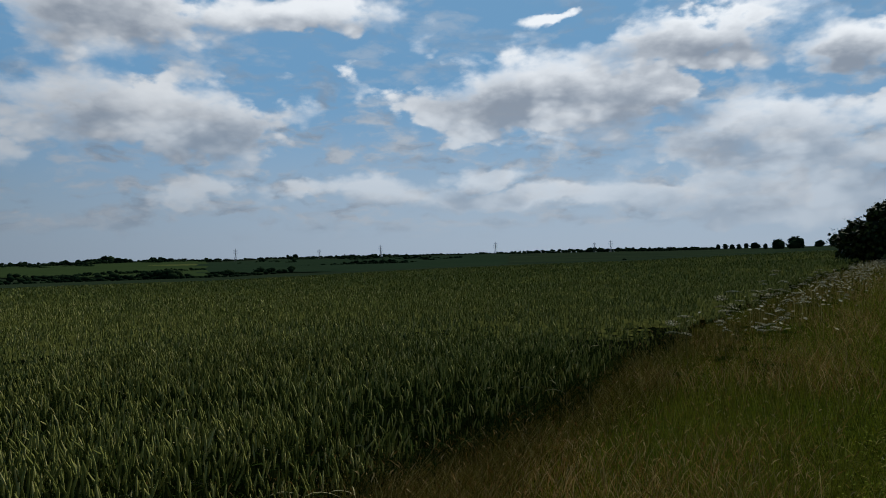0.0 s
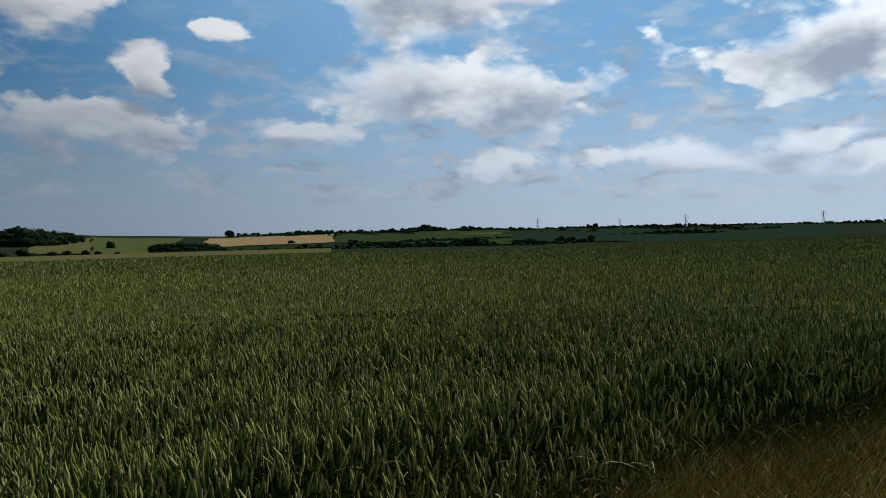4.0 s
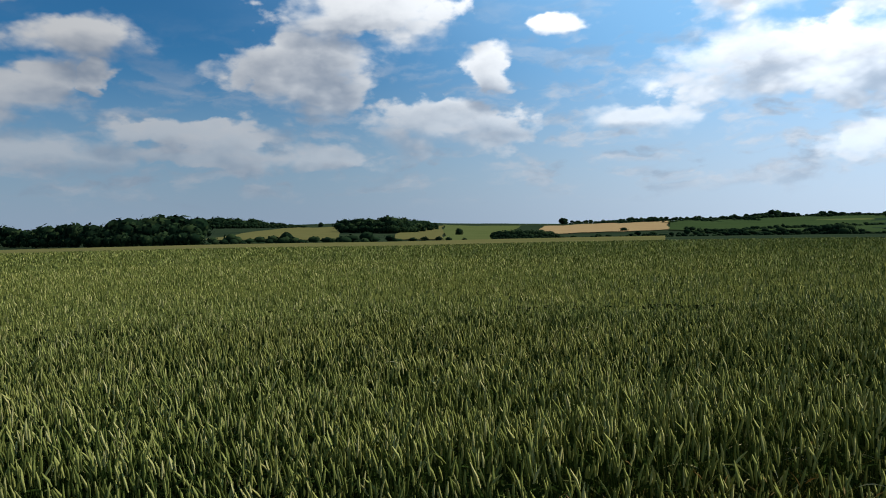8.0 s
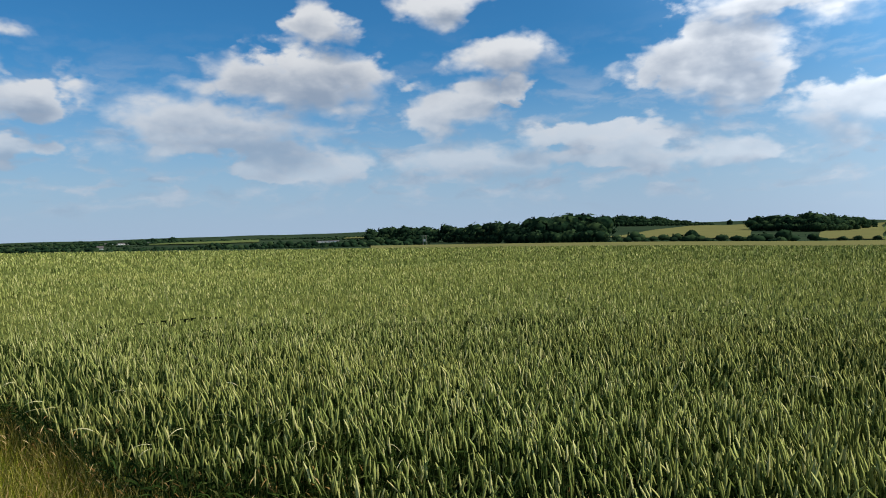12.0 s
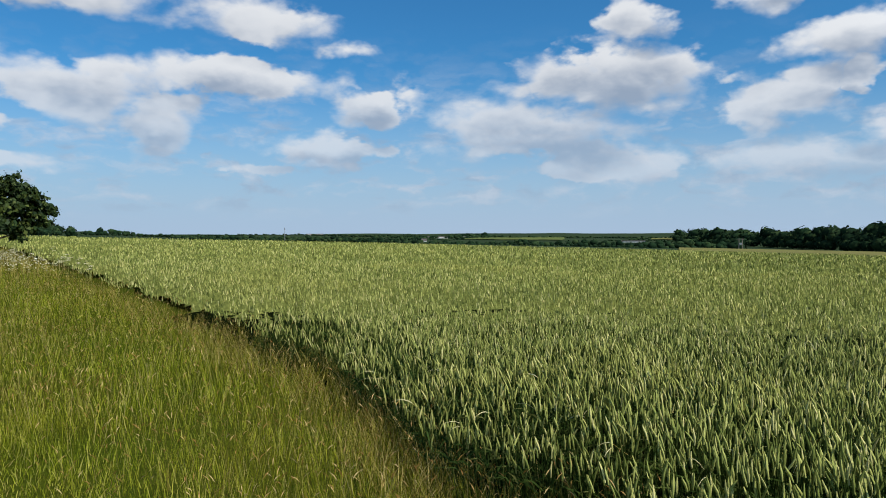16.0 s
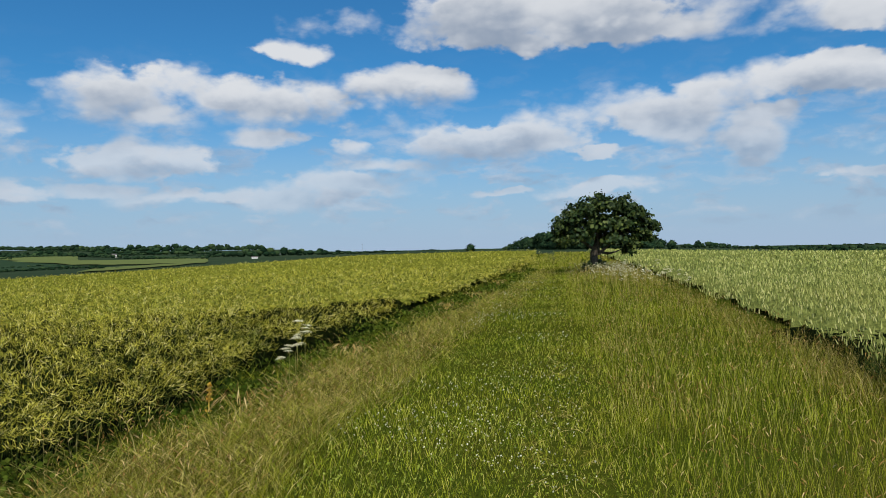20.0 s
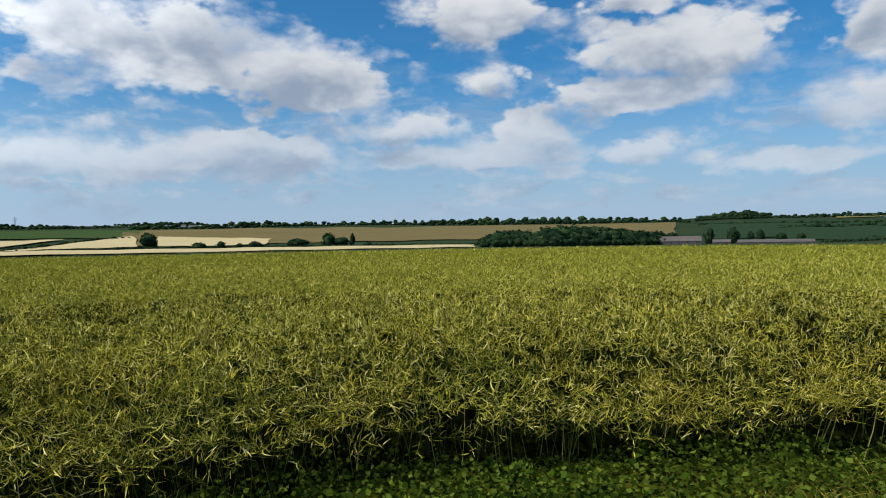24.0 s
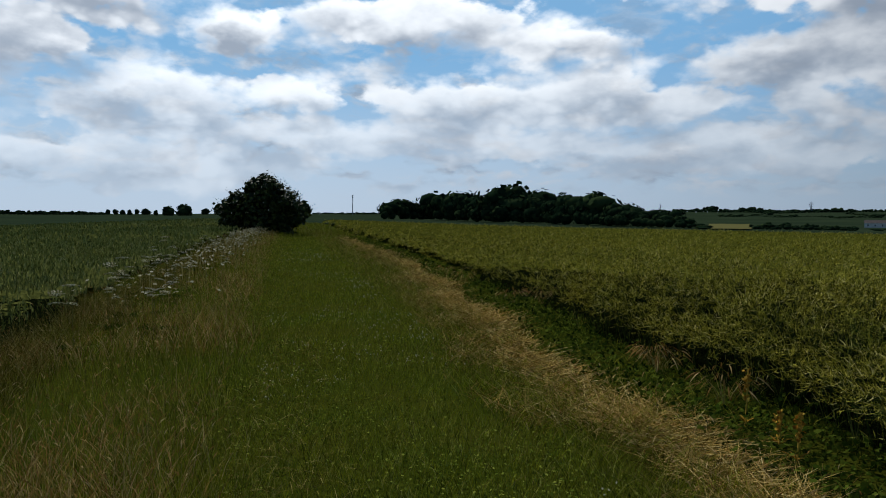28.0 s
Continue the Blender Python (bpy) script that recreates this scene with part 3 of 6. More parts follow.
# plain dark sheet that stands in for the shade below the ears
canopy = new("wheat_shade_sheet", polar_sheet("wheat_shade_sheet", np.linspace(2.3, 14, 50), 160, wheat_sheet,
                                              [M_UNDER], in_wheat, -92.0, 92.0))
tagged(canopy, "near-black sheet painted as the shade under the wheat ears", "wheat", kind="stuff")
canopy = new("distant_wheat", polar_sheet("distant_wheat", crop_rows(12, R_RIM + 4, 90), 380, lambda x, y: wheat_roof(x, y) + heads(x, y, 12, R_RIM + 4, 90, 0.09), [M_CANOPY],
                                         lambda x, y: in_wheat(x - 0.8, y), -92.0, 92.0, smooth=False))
tagged(canopy, "distant wheat closing into a green surface with painted dark gaps", "wheat", kind="stuff")


def wheat_crown(x, y):
    """How high the ears stand over the ground: broad and small waves, lower at the field's edge."""
    wavy = 0.045 * wave(x, y, 1.1) + 0.04 * wave(x + 9, y, 0.23) + 0.03 * wave(x, y + 5, 3.1)
    return (0.57 + wavy) * (0.66 + 0.34 * smooth01((x - wheat_edge(y)) / 0.5))


def grow_wheat():
    heap = Heap()
    # near plants with stalk, leaves and round ears; farther out the ears alone
    for n, near, far, power, kind in ((34000, 2.3, 9.0, 0.7, 0), (62000, 9.0, 26.0, 0.7, 1), (52000, 22.0, 60.0, 1.1, 2), (34000, 60.0, 150.0, 1.3, 2)):
        x, y = scatter(n, near, far, power, lambda a, b: in_wheat(a, b) & tram_gap(a, b))
        r = np.hypot(x, y)
        h = wheat_crown(x, y) + RNG.normal(0, 0.038, n)
        lean = around(n) * RNG.uniform(0.02, 0.16, n)[:, None] + np.array([-0.04, 0.06, 0])
        way = unit(lean + np.array([0, 0, 1.0]))
        bend = around(n) * 0.07
        base = np.stack([x, y, land(x, y)], -1)
        tip = base + way * h[:, None] + bend * h[:, None]
        nod = RNG.random(n) < 0.08
        ear_way = unit(way + bend * 1.6 + around(n) * (0.16 + 0.5 * nod)[:, None])
        sag = around(n) * 0.18
        if kind == 0:
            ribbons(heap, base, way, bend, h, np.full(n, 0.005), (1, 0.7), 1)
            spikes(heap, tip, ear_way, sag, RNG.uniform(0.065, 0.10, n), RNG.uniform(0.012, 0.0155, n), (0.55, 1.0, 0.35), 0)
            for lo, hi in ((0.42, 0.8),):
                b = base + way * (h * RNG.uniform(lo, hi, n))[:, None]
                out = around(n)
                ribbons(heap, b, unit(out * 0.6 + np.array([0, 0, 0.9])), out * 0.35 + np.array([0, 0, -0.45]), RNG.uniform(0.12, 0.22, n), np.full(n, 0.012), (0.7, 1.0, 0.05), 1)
        elif kind == 1:
            big = (r / 9.0) ** 0.5
            spikes(heap, tip, ear_way, sag, RNG.uniform(0.055, 0.08, n) * big ** 0.3, RNG.uniform(0.015, 0.020, n) * big, (1.0, 0.6), 0)
        else:
            big = r / 24.0
            ribbons(heap, tip - ear_way * 0.02, ear_way, sag, RNG.uniform(0.07, 0.11, n) * big ** 0.5, 0.032 * big ** 0.9, (1.0, 0.6), 0)
    ob = new("wheat", heap.mesh("wheat", [M_EAR, M_STRAW]))
    tagged(ob, "green wheat ripening in dense upright ears", "wheat", kind="stuff")
    # taller grass weeds that arch over the ears, thicker near the headland
    heap = Heap()
    x, y = scatter(420, 2.6, 9.0, 1.3, lambda a, b: in_wheat(a, b) & (wave(a + 2, b, 0.9) > -0.2))
    n = len(x)
    out = unit(around(n) + np.array([-0.5, 0.3, 0]))
    h = RNG.uniform(0.55, 0.80, n)
    base = np.stack([x, y, land(x, y)], -1)
    way, sag = unit(out * 0.18 + np.array([0, 0, 1.0])), out * 0.42 + np.array([0, 0, -0.20])
    p = ribbons(heap, base, way, sag, h, np.full(n, 0.004), (1, 0.9, 0.8, 0.7, 0.6, 0.5), 1)
    ribbons(heap, p[:, -1], unit(p[:, -1] - p[:, -2] + out * 0.02), out * 0.15 + np.array([0, 0, -0.55]), RNG.uniform(0.10, 0.17, n), RNG.uniform(0.005, 0.0075, n), (0.5, 1.0, 0.9, 0.6, 0.1), 0)
    tagged(new("weed_grass", heap.mesh("weed_grass", [M_SEEDHEAD, M_DRY])), "pale weed grass arching over the wheat ears", "grass", kind="stuff")


grow_wheat()

# ---------------------------------------------------------------- oilseed rape


def in_rape(x, y):
    return (x < rape_edge(y)) & (np.hypot(x, y) < R_RIM)


def rape_top(x, y):
    d = rape_edge(y) - x
    r = np.hypot(x, y)
    lump = 0.08 * wave(x, y, 1.4) + 0.07 * wave(x + 4, y + 2, 0.45) + 0.10 * wave(x + 1, y, 3.7)
    return (0.92 + lump * np.clip(1.4 - r / 60, 0.3, 1)) * (0.62 + 0.38 * smooth01(d / 0.8))


def rape_sheet(x, y):
    r = np.hypot(x, y)
    d = rape_edge(y) - x
    return land(x, y) + rape_top(x, y) * (0.56 - 0.20 * smooth01((r - 9) / 7)) * smooth01((d - 0.25) / 0.5)


def rape_roof(x, y):
    r = np.hypot(x, y)
    return land(x, y) + rape_top(x, y) * (0.30 + 0.42 * smooth01((r - 16) / 70)) * smooth01((rape_edge(y) - x) / 1.2)


# dark surface in place of the stand's shaded depth, without stems of its own
under = new("rape_shade_sheet", polar_sheet("rape_shade_sheet", np.linspace(3.3, 18, 70), 220, rape_sheet,
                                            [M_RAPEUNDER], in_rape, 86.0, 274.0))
tagged(under, "near-black sheet painted as the shade under the rape pods", "rapeseed crop", kind="stuff")
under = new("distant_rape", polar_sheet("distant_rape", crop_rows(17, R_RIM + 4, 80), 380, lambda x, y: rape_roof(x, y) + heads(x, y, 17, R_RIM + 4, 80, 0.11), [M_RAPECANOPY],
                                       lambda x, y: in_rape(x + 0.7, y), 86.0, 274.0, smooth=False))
tagged(under, "distant rape closing into a yellow-green surface with painted dark gaps", "rapeseed crop", kind="stuff")


def racemes(heap, x, y, pods, length, pod_len, pod_wide, low, stem, fine):
    """Seed stalks of the rape: a thin axis with curved pods set spirally along it."""
    n = len(x)
    d = rape_edge(y) - x
    rim = np.clip(1 - d / 0.7, 0, 1)
    ln = RNG.uniform(0.7, 1.3, n) * length
    out = unit(around(n) + np.stack([0.9 * rim, -0.1 + 0 * rim, 0 * rim], -1))
    up = RNG.uniform(0.15, 1.3, n) * (1 - 0.55 * rim)
    way = unit(out + np.stack([0 * up, 0 * up, up], -1))
    bend = around(n) * 0.22 + np.stack([0 * up, 0 * up, -0.12 - 0.25 * rim], -1)
    z = land(x, y) + np.maximum(rape_top(x, y) * low - ln * way[:, 2] * 0.8, 0.04)
    base = np.stack([x, y, z], -1)
    if stem:
        ribbons(heap, base, way, bend, ln, np.full(n, stem), (1, 0.8, 0.4), 1)
    side = unit(np.cross(way, around(n) + np.array([0, 0, 0.3])))
    other = np.cross(way, side)
    turn = RNG.uniform(0, 6.3, n)
    for j in range(pods):
        s = 0.12 + 0.86 * (j + RNG.uniform(0.2, 0.8, n)) / pods
        a = turn + j * 2.4 + RNG.normal(0, 0.3, n)
        o = side * np.cos(a)[:, None] + other * np.sin(a)[:, None]
        b = base + way * (ln * s)[:, None] + bend * (ln * s * s)[:, None]
        g = unit(o + way * RNG.uniform(0.2, 0.9, n)[:, None])
        ribbons(heap, b, g, way * 0.5 + around(n) * 0.28, pod_len * RNG.uniform(0.75, 1.25, n), pod_wide * RNG.uniform(0.8, 1.2, n),
                (0.55, 1.0, 0.2) if fine else (1.0, 0.45), 0)


def grow_rape():
    heap = Heap()

    def rim(x, y):
        return in_rape(x, y) & (x > rape_edge(y) - 0.8)

    # the top of the stand
    for n, near, far, power, pods, fine, keep in ((9400, 3.5, 10.5, 0.7, 15, True, in_rape), (18000, 8.5, 30.0, 1.1, 8, False, in_rape),
                                                  (13000, 30.0, 150.0, 1.45, 5, False, in_rape)):
        x, y = scatter(n, near, far, power, keep)
        big = np.maximum(1.0, (np.hypot(x, y) / 9.5) ** (0.5 if near < 30 else 0.7))
        racemes(heap, x, y, pods, 0.24 * big ** 0.3, 0.053 * big ** 0.6, 0.0060 * big, RNG.uniform(0.72, 1.10, n), 0.0035 if fine else 0, fine)
    # its face along the track, down to the weeds
    for n, near, far, power, pods, fine in ((3000, 3.3, 10.0, 0.7, 13, True), (2600, 10.0, 80.0, 1.7, 8, False)):
        x, y = scatter(n, near, far, power, rim)
        big = np.maximum(1.0, (np.hypot(x, y) / 9.5) ** 0.62)
        racemes(heap, x, y, pods, 0.26 * big ** 0.3, 0.053 * big ** 0.6, 0.0060 * big, RNG.uniform(0.0, 1.0, n) ** 0.55 * 0.60 + 0.42, 0.0035 if fine else 0, fine)
    # stalks that hold the stand up, seen in its shaded face
    x, y = scatter(1500, 3.3, 10.0, 0.7, lambda a, b: in_rape(a, b) & (a > rape_edge(b) - 1.2))
    n = len(x)
    ribbons(heap, np.stack([x, y, land(x, y)], -1), unit(around(n) * 0.25 + np.array([0.1, 0, 1.0])), around(n) * 0.1, rape_top(x, y) * 0.85, np.full(n, 0.008), (1, 0.8, 0.5), 1)
    ob = new("rapeseed", heap.mesh("rapeseed", [M_POD, M_RAPESTEM]))
    tagged(ob, "oilseed rape in yellow-green tangled seed pods", "rapeseed crop", kind="stuff")


grow_rape()

# ---------------------------------------------------------------- grass of the track


def straw_line(y):
    """Middle of the narrow line of beaten straw along the rape."""
    return np.interp(y, (-60, -20, -11, -8, 0), (-4.5, -3.85, -3.2, -2.95, -2.8)) + 0.12 * np.sin(y * 0.9)


def grow_grass():
    heap = Heap()
    mats = [M_GRASS, M_DRY, M_SEED, M_WEED, M_BEATEN, M_CLOVER]

    def band(a, b, soft=0.3, where=None):
        """Keeps places between two lines, thinning out over a soft edge; a and b are numbers or functions of y."""
        def keep(x, y):
            lo = a(y) if callable(a) else a
            hi = b(y) if callable(b) else b
            w = 0.35 * wave(x, y, 0.8) * soft
            p = smooth01((x + w - lo) / soft + 0.5) * smooth01((hi - x - w) / soft + 0.5)
            if where is not None:
                p = p * where(x, y)
            return RNG.random(x.shape) < p
        return keep

    def blades(n, near, far, power, keep, hmin, hmax, width, slot, sag=0.35, flat=0.25):
        x, y = scatter(n, near, far, power, keep)
        r = np.hypot(x, y)
        big = np.maximum(1.0, (r / 5.0) ** 0.62)
        out = around(n)
        ln = RNG.uniform(hmin, hmax, n) * (1 + 0.3 * wave(x, y, 0.8) + 0.2 * wave(x, y, 2.3))
        base = np.stack([x, y, land(x, y) + 0.01], -1)
        way, bend, w = unit(out * flat + np.array([0, 0, 1.0])), out * sag + np.array([0, 0, -0.4 * sag]), np.full(n, width) * big
        for sel, prof in ((r < 9.0, (0.9, 1.0, 0.1)), (r >= 9.0, (1.0, 0.2))):
            ribbons(heap, base[sel], way[sel], bend[sel], ln[sel], w[sel], prof, slot)
        return base, out, ln, big

    def wheat_side(y):
        return wheat_edge(y) + 0.15

    def rape_foot(y):
        return rape_edge(y) - 0.3

    def dry_in(y):
        return np.where(y < 0, straw_line(y) + 0.2, np.interp(y, (0, 2.5, 6), (-2.85, -3.1, -3.3)) * (y < 6) + (rape_edge(y) + 0.75) * (y >= 6))

    def weed_out(y):
        return np.where(y < 0, straw_line(y) - 0.15, dry_in(y) + 0.05)

    def patchy(scale, lo, hi):
        return lambda x, y: smooth01((wave(x + 5, y + 2, scale) + 0.5 * wave(x, y + 7, scale * 2.7) - lo) / (hi - lo))

    # short turf of the middle
    blades(64000, 2.6, 60, 1.4, band(-1.95, 0.75, 0.5), 0.03, 0.10, 0.0036, 0, 0.22, 0.22)
    blades(9000, 2.2, 60, 1.4, band(-1.9, 0.7, 0.5), 0.03, 0.10, 0.0030, 1, 0.35, 0.5)
    # clover and plantain leaves lying in it
    x, y = scatter(15000, 2.4, 40, 1.3, band(-1.9, 0.5, 0.4, patchy(0.9, -0.5, 0.6)))
    n = len(x)
    c = np.stack([x, y, land(x, y) + RNG.uniform(0.03, 0.10, n)], -1)
    tufts(heap, c, unit(np.array([0, 0, 1.0]) + RNG.normal(0, 0.4, c.shape)), RNG.uniform(0.005, 0.011, n) * np.maximum(1, (np.hypot(x, y) / 6) ** 0.5), 5)
    blades(5000, 1.5, 60, 1.4, band(-0.25, 0.4, 0.2), 0.04, 0.12, 0.004, 1, 0.8, 0.9)
    blades(5000, 0.08, 1.6, 0.4, lambda x, y: np.abs(x) < 9, 0.05, 0.17, 0.004, 0, 0.25, 0.18)
    # tall grass towards the wheat, green and rust-brown in patches
    blades(50000, 2.2, 70, 1.4, band(0.45, wheat_side, 0.5), 0.08, 0.26, 0.0026, 0, 0.16, 0.14)
    blades(10000, 2.2, 70, 1.4, band(0.5, wheat_side, 0.5, patchy(0.7, -0.4, 0.8)), 0.10, 0.30, 0.0022, 1, 0.16, 0.14)
    blades(9000, 2.2, 90, 1.5, band(lambda y: wheat_edge(y) - 0.45, lambda y: wheat_edge(y) + 0.25, 0.3, lambda x, y: np.where(np.abs(y - 0.5) < 2.6, 0.12, 1.0)), 0.18, 0.46, 0.0028, 1, 0.25)
    # rusty seeding grass and pale stems where the verge is left uncut
    blades(9000, 2.2, 60, 1.4, band(0.7, wheat_side, 0.6, lambda x, y: (y < -0.8) * smooth01(wave(x, y + 3, 1.1) + 0.7)), 0.14, 0.36, 0.0034, 2, 0.3, 0.25)
    blades(8000, 2.2, 60, 1.4, band(lambda y: wheat_edge(y) - 0.6, lambda y: wheat_edge(y) + 0.3, 0.3, lambda x, y: (y < -0.8) * 1.0), 0.22, 0.52, 0.0036, 1, 0.4)
    # mixed dry grass between turf and rape
    blades(17000, 2.2, 80, 1.4, band(dry_in, -1.85, 0.5, lambda x, y: np.where(y < 0, 0.35, 1.0)), 0.08, 0.30, 0.0030, 1, 0.5, 0.6)
    blades(22000, 2.2, 80, 1.4, band(dry_in, -1.7, 0.6), 0.08, 0.26, 0.0034, 0, 0.4, 0.4)
    # leafy weeds at the foot of the rape
    blades(6000, 2.6, 60, 1.5, band(rape_foot, weed_out, 0.3), 0.05, 0.16, 0.007, 3, 0.5, 0.9)
    x, y = scatter(30000, 2.8, 50, 1.5, band(rape_foot, weed_out, 0.3))
    n = len(x)
    c = np.stack([x, y, land(x, y) + RNG.uniform(0.01, 0.20, n) * (0.7 + 0.5 * wave(x, y, 2.4))], -1)
    tufts(heap, c, unit(np.array([0.2, 0, 0.8]) + RNG.normal(0, 0.5, c.shape)), RNG.uniform(0.009, 0.024, n) * np.maximum(1, (np.hypot(x, y) / 6) ** 0.5), 3)
    blades(2500, 2.6, 60, 1.4, band(rape_foot, dry_in, 0.3, lambda x, y: (np.abs(y) > 4.5) * 1.0), 0.10, 0.26, 0.004, 0, 0.4, 0.4)
    # the track far off
    for n, slot in ((8000, 0), (4500, 1)):
        blades(n, 50, 150, 1.2, band(rape_edge, wheat_edge, 0.6), 0.15, 0.34, 0.006, slot, 0.25, 0.2)
    # straw beaten flat in a line along the rape
    blades(12000, 2.4, 50, 1.3, band(lambda y: straw_line(y) - 0.22, lambda y: straw_line(y) + 0.4, 0.5, lambda x, y: (y < -2.4) * (0.25 + 0.75 * smooth01(wave(x, y + 1, 1.3) + 0.6))), 0.14, 0.38, 0.006, 4, 0.15, 2.6)
    blades(4000, 2.0, 50, 1.3, band(lambda y: straw_line(y) + 0.1, lambda y: straw_line(y) + 1.1, 0.5, lambda x, y: (y < -2.4) * smooth01(wave(x, y, 1.6) + 0.5)), 0.10, 0.28, 0.0045, 4, 0.3, 1.2)
    blades(7000, 3.0, 50, 1.3, band(lambda y: rape_edge(y) + 0.7, lambda y: rape_edge(y) + 2.0, 0.5, lambda x, y: (y > 2.0) * 1.0), 0.12, 0.32, 0.0032, 1, 0.4, 0.7)
    # flowering stalks with loose seed heads
    for n, keep, hmin, hmax in ((11000, band(0.5, lambda y: wheat_edge(y) + 0.35, 0.4), 0.22, 0.50), (5500, band(dry_in, -1.8, 0.5), 0.20, 0.42)):
        base, out, ln, big = blades(n, 2.0, 60, 1.3, keep, hmin, hmax, 0.0015, 1, 0.12, 0.12)
        tip = base + unit(out * 0.12 + np.array([0, 0, 1.0])) * ln[:, None] + (out * 0.12 + np.array([0, 0, -0.048])) * ln[:, None]
        ribbons(heap, tip - np.array([0, 0, 0.03]), unit(out * 0.5 + np.array([0, 0, 0.9])), out * 0.35 + np.array([0, 0, -0.2]), RNG.uniform(0.03, 0.06, n), 0.0058 * big ** 0.6, (0.3, 1, 0.1), 2)
    ob = new("grass", heap.mesh("grass", mats))
    tagged(ob, "uneven green and straw-dry grass with seed heads", "grass", kind="stuff")


grow_grass()

# ---------------------------------------------------------------- far country: fields, woods, hedges
M_STUBBLE = field_mat("ripe_barley", (0.34, 0.23, 0.105), (0.42, 0.30, 0.15), 0.02)
M_CREAM = field_mat("cream_barley", (0.40, 0.32, 0.165), (0.50, 0.41, 0.23), 0.02)
M_GREENFIELD = field_mat("green_crop", (0.036, 0.062, 0.022), (0.055, 0.085, 0.030), 0.01)
M_MEADOW = field_mat("meadow", (0.085, 0.11, 0.034), (0.125, 0.145, 0.05), 0.02)
M_OLIVE = field_mat("hayfield", (0.12, 0.12, 0.04), (0.17, 0.155, 0.058), 0.02)
M_DARKFIELD = field_mat("dark_crop", (0.020, 0.040, 0.022), (0.032, 0.055, 0.028), 0.01)
M_BROWN = field_mat("ripening_crop", (0.12, 0.098, 0.042), (0.165, 0.13, 0.06), 0.008)


def spot(az, r):
    a = radians(az)
    x, y = r * math.cos(a), r * math.sin(a)
    return x, y, float(land(x, y))


def unwrap(az, ref):
    return ref + (az - ref + 180.0) % 360.0 - 180.0


def field(mat, label, *corners):
    """A field draped over the far slopes; corners in order, as heading and height in degrees."""
    ref = corners[0][0]
    c = [(unwrap(a, ref), math.log(far_r(a, e))) for a, e in corners]
    u, v = np.meshgrid(np.linspace(0, 1, 25), np.linspace(0, 1, 9), indexing="ij")
    a = (c[0][0] * (1 - u) + c[1][0] * u) * (1 - v) + (c[3][0] * (1 - u) + c[2][0] * u) * v
    r = np.exp((c[0][1] * (1 - u) + c[1][1] * u) * (1 - v) + (c[3][1] * (1 - u) + c[2][1] * u) * v)
    a = a + 0.10 * np.sin(np.log(r) * 9.0 + ref) + 0.05 * np.sin(np.log(r) * 23.0)
    r = r * (1 + 0.02 * np.sin(a * 0.9) + 0.012 * np.sin(a * 2.7 + 1.0))
    x, y = r * np.cos(np.radians(a)), r * np.sin(np.radians(a))
    verts = np.stack([x, y, land(x, y) + 0.25 + (0.0018 if mat is M_CREAM else 0.0011) * r], -1).reshape(-1, 3)
    i, j = np.meshgrid(np.arange(24), np.arange(8), indexing="ij")
    f = np.stack([i * 9 + j, i * 9 + j + 1, (i + 1) * 9 + j + 1, (i + 1) * 9 + j], -1).reshape(-1, 4)
    tagged(new("field", fast_mesh("field", verts, f, [mat], smooth=True)), label, "field", kind="structure")


CORE_A, CORE_Z = np.meshgrid(np.arange(7) * 2 * np.pi / 7, np.array([-0.9, 0.0, 0.7, 0.99]), indexing="xy")


def crowns(heap, x, y, z0, height, width, count, slot=0):
    """Far tree crowns: a lumpy core each, hidden under leafy facets."""
    n = len(x)
    c = np.stack([x, y, z0 + height * 0.55], -1)
    half = np.stack([width * 0.5, width * 0.5, height * 0.48], -1)
    s = np.sqrt(np.maximum(1 - CORE_Z ** 2, 0))
    d = np.stack([s * np.cos(CORE_A), s * np.sin(CORE_A), CORE_Z], -1)
    v = c[:, None, None] + d[None] * half[:, None, None] * 0.86 * RNG.uniform(0.85, 1.1, (n, 4, 7, 1))
    i, j = np.meshgrid(np.arange(3), np.arange(7), indexing="ij")
    f = np.stack([i * 7 + j, i * 7 + (j + 1) % 7, (i + 1) * 7 + (j + 1) % 7, (i + 1) * 7 + j], -1).reshape(-1, 4)
    heap.add(v, (np.arange(n)[:, None, None] * 28 + f[None]).reshape(-1, 4), slot)
    k = np.repeat(np.arange(n), count)
    d = sphere_dirs(len(k))
    bump = 1 + 0.16 * np.sin(d[:, 0] * 5 + k) * np.cos(d[:, 1] * 6 + 2 * k)
    tufts(heap, c[k] + d * half[k] * bump[:, None] * RNG.uniform(0.82, 1.04, (len(k), 1)), d, (0.16 if count < 30 else 0.12) * np.minimum(width, height)[k] * RNG.uniform(0.5, 1.2, len(k)), slot)


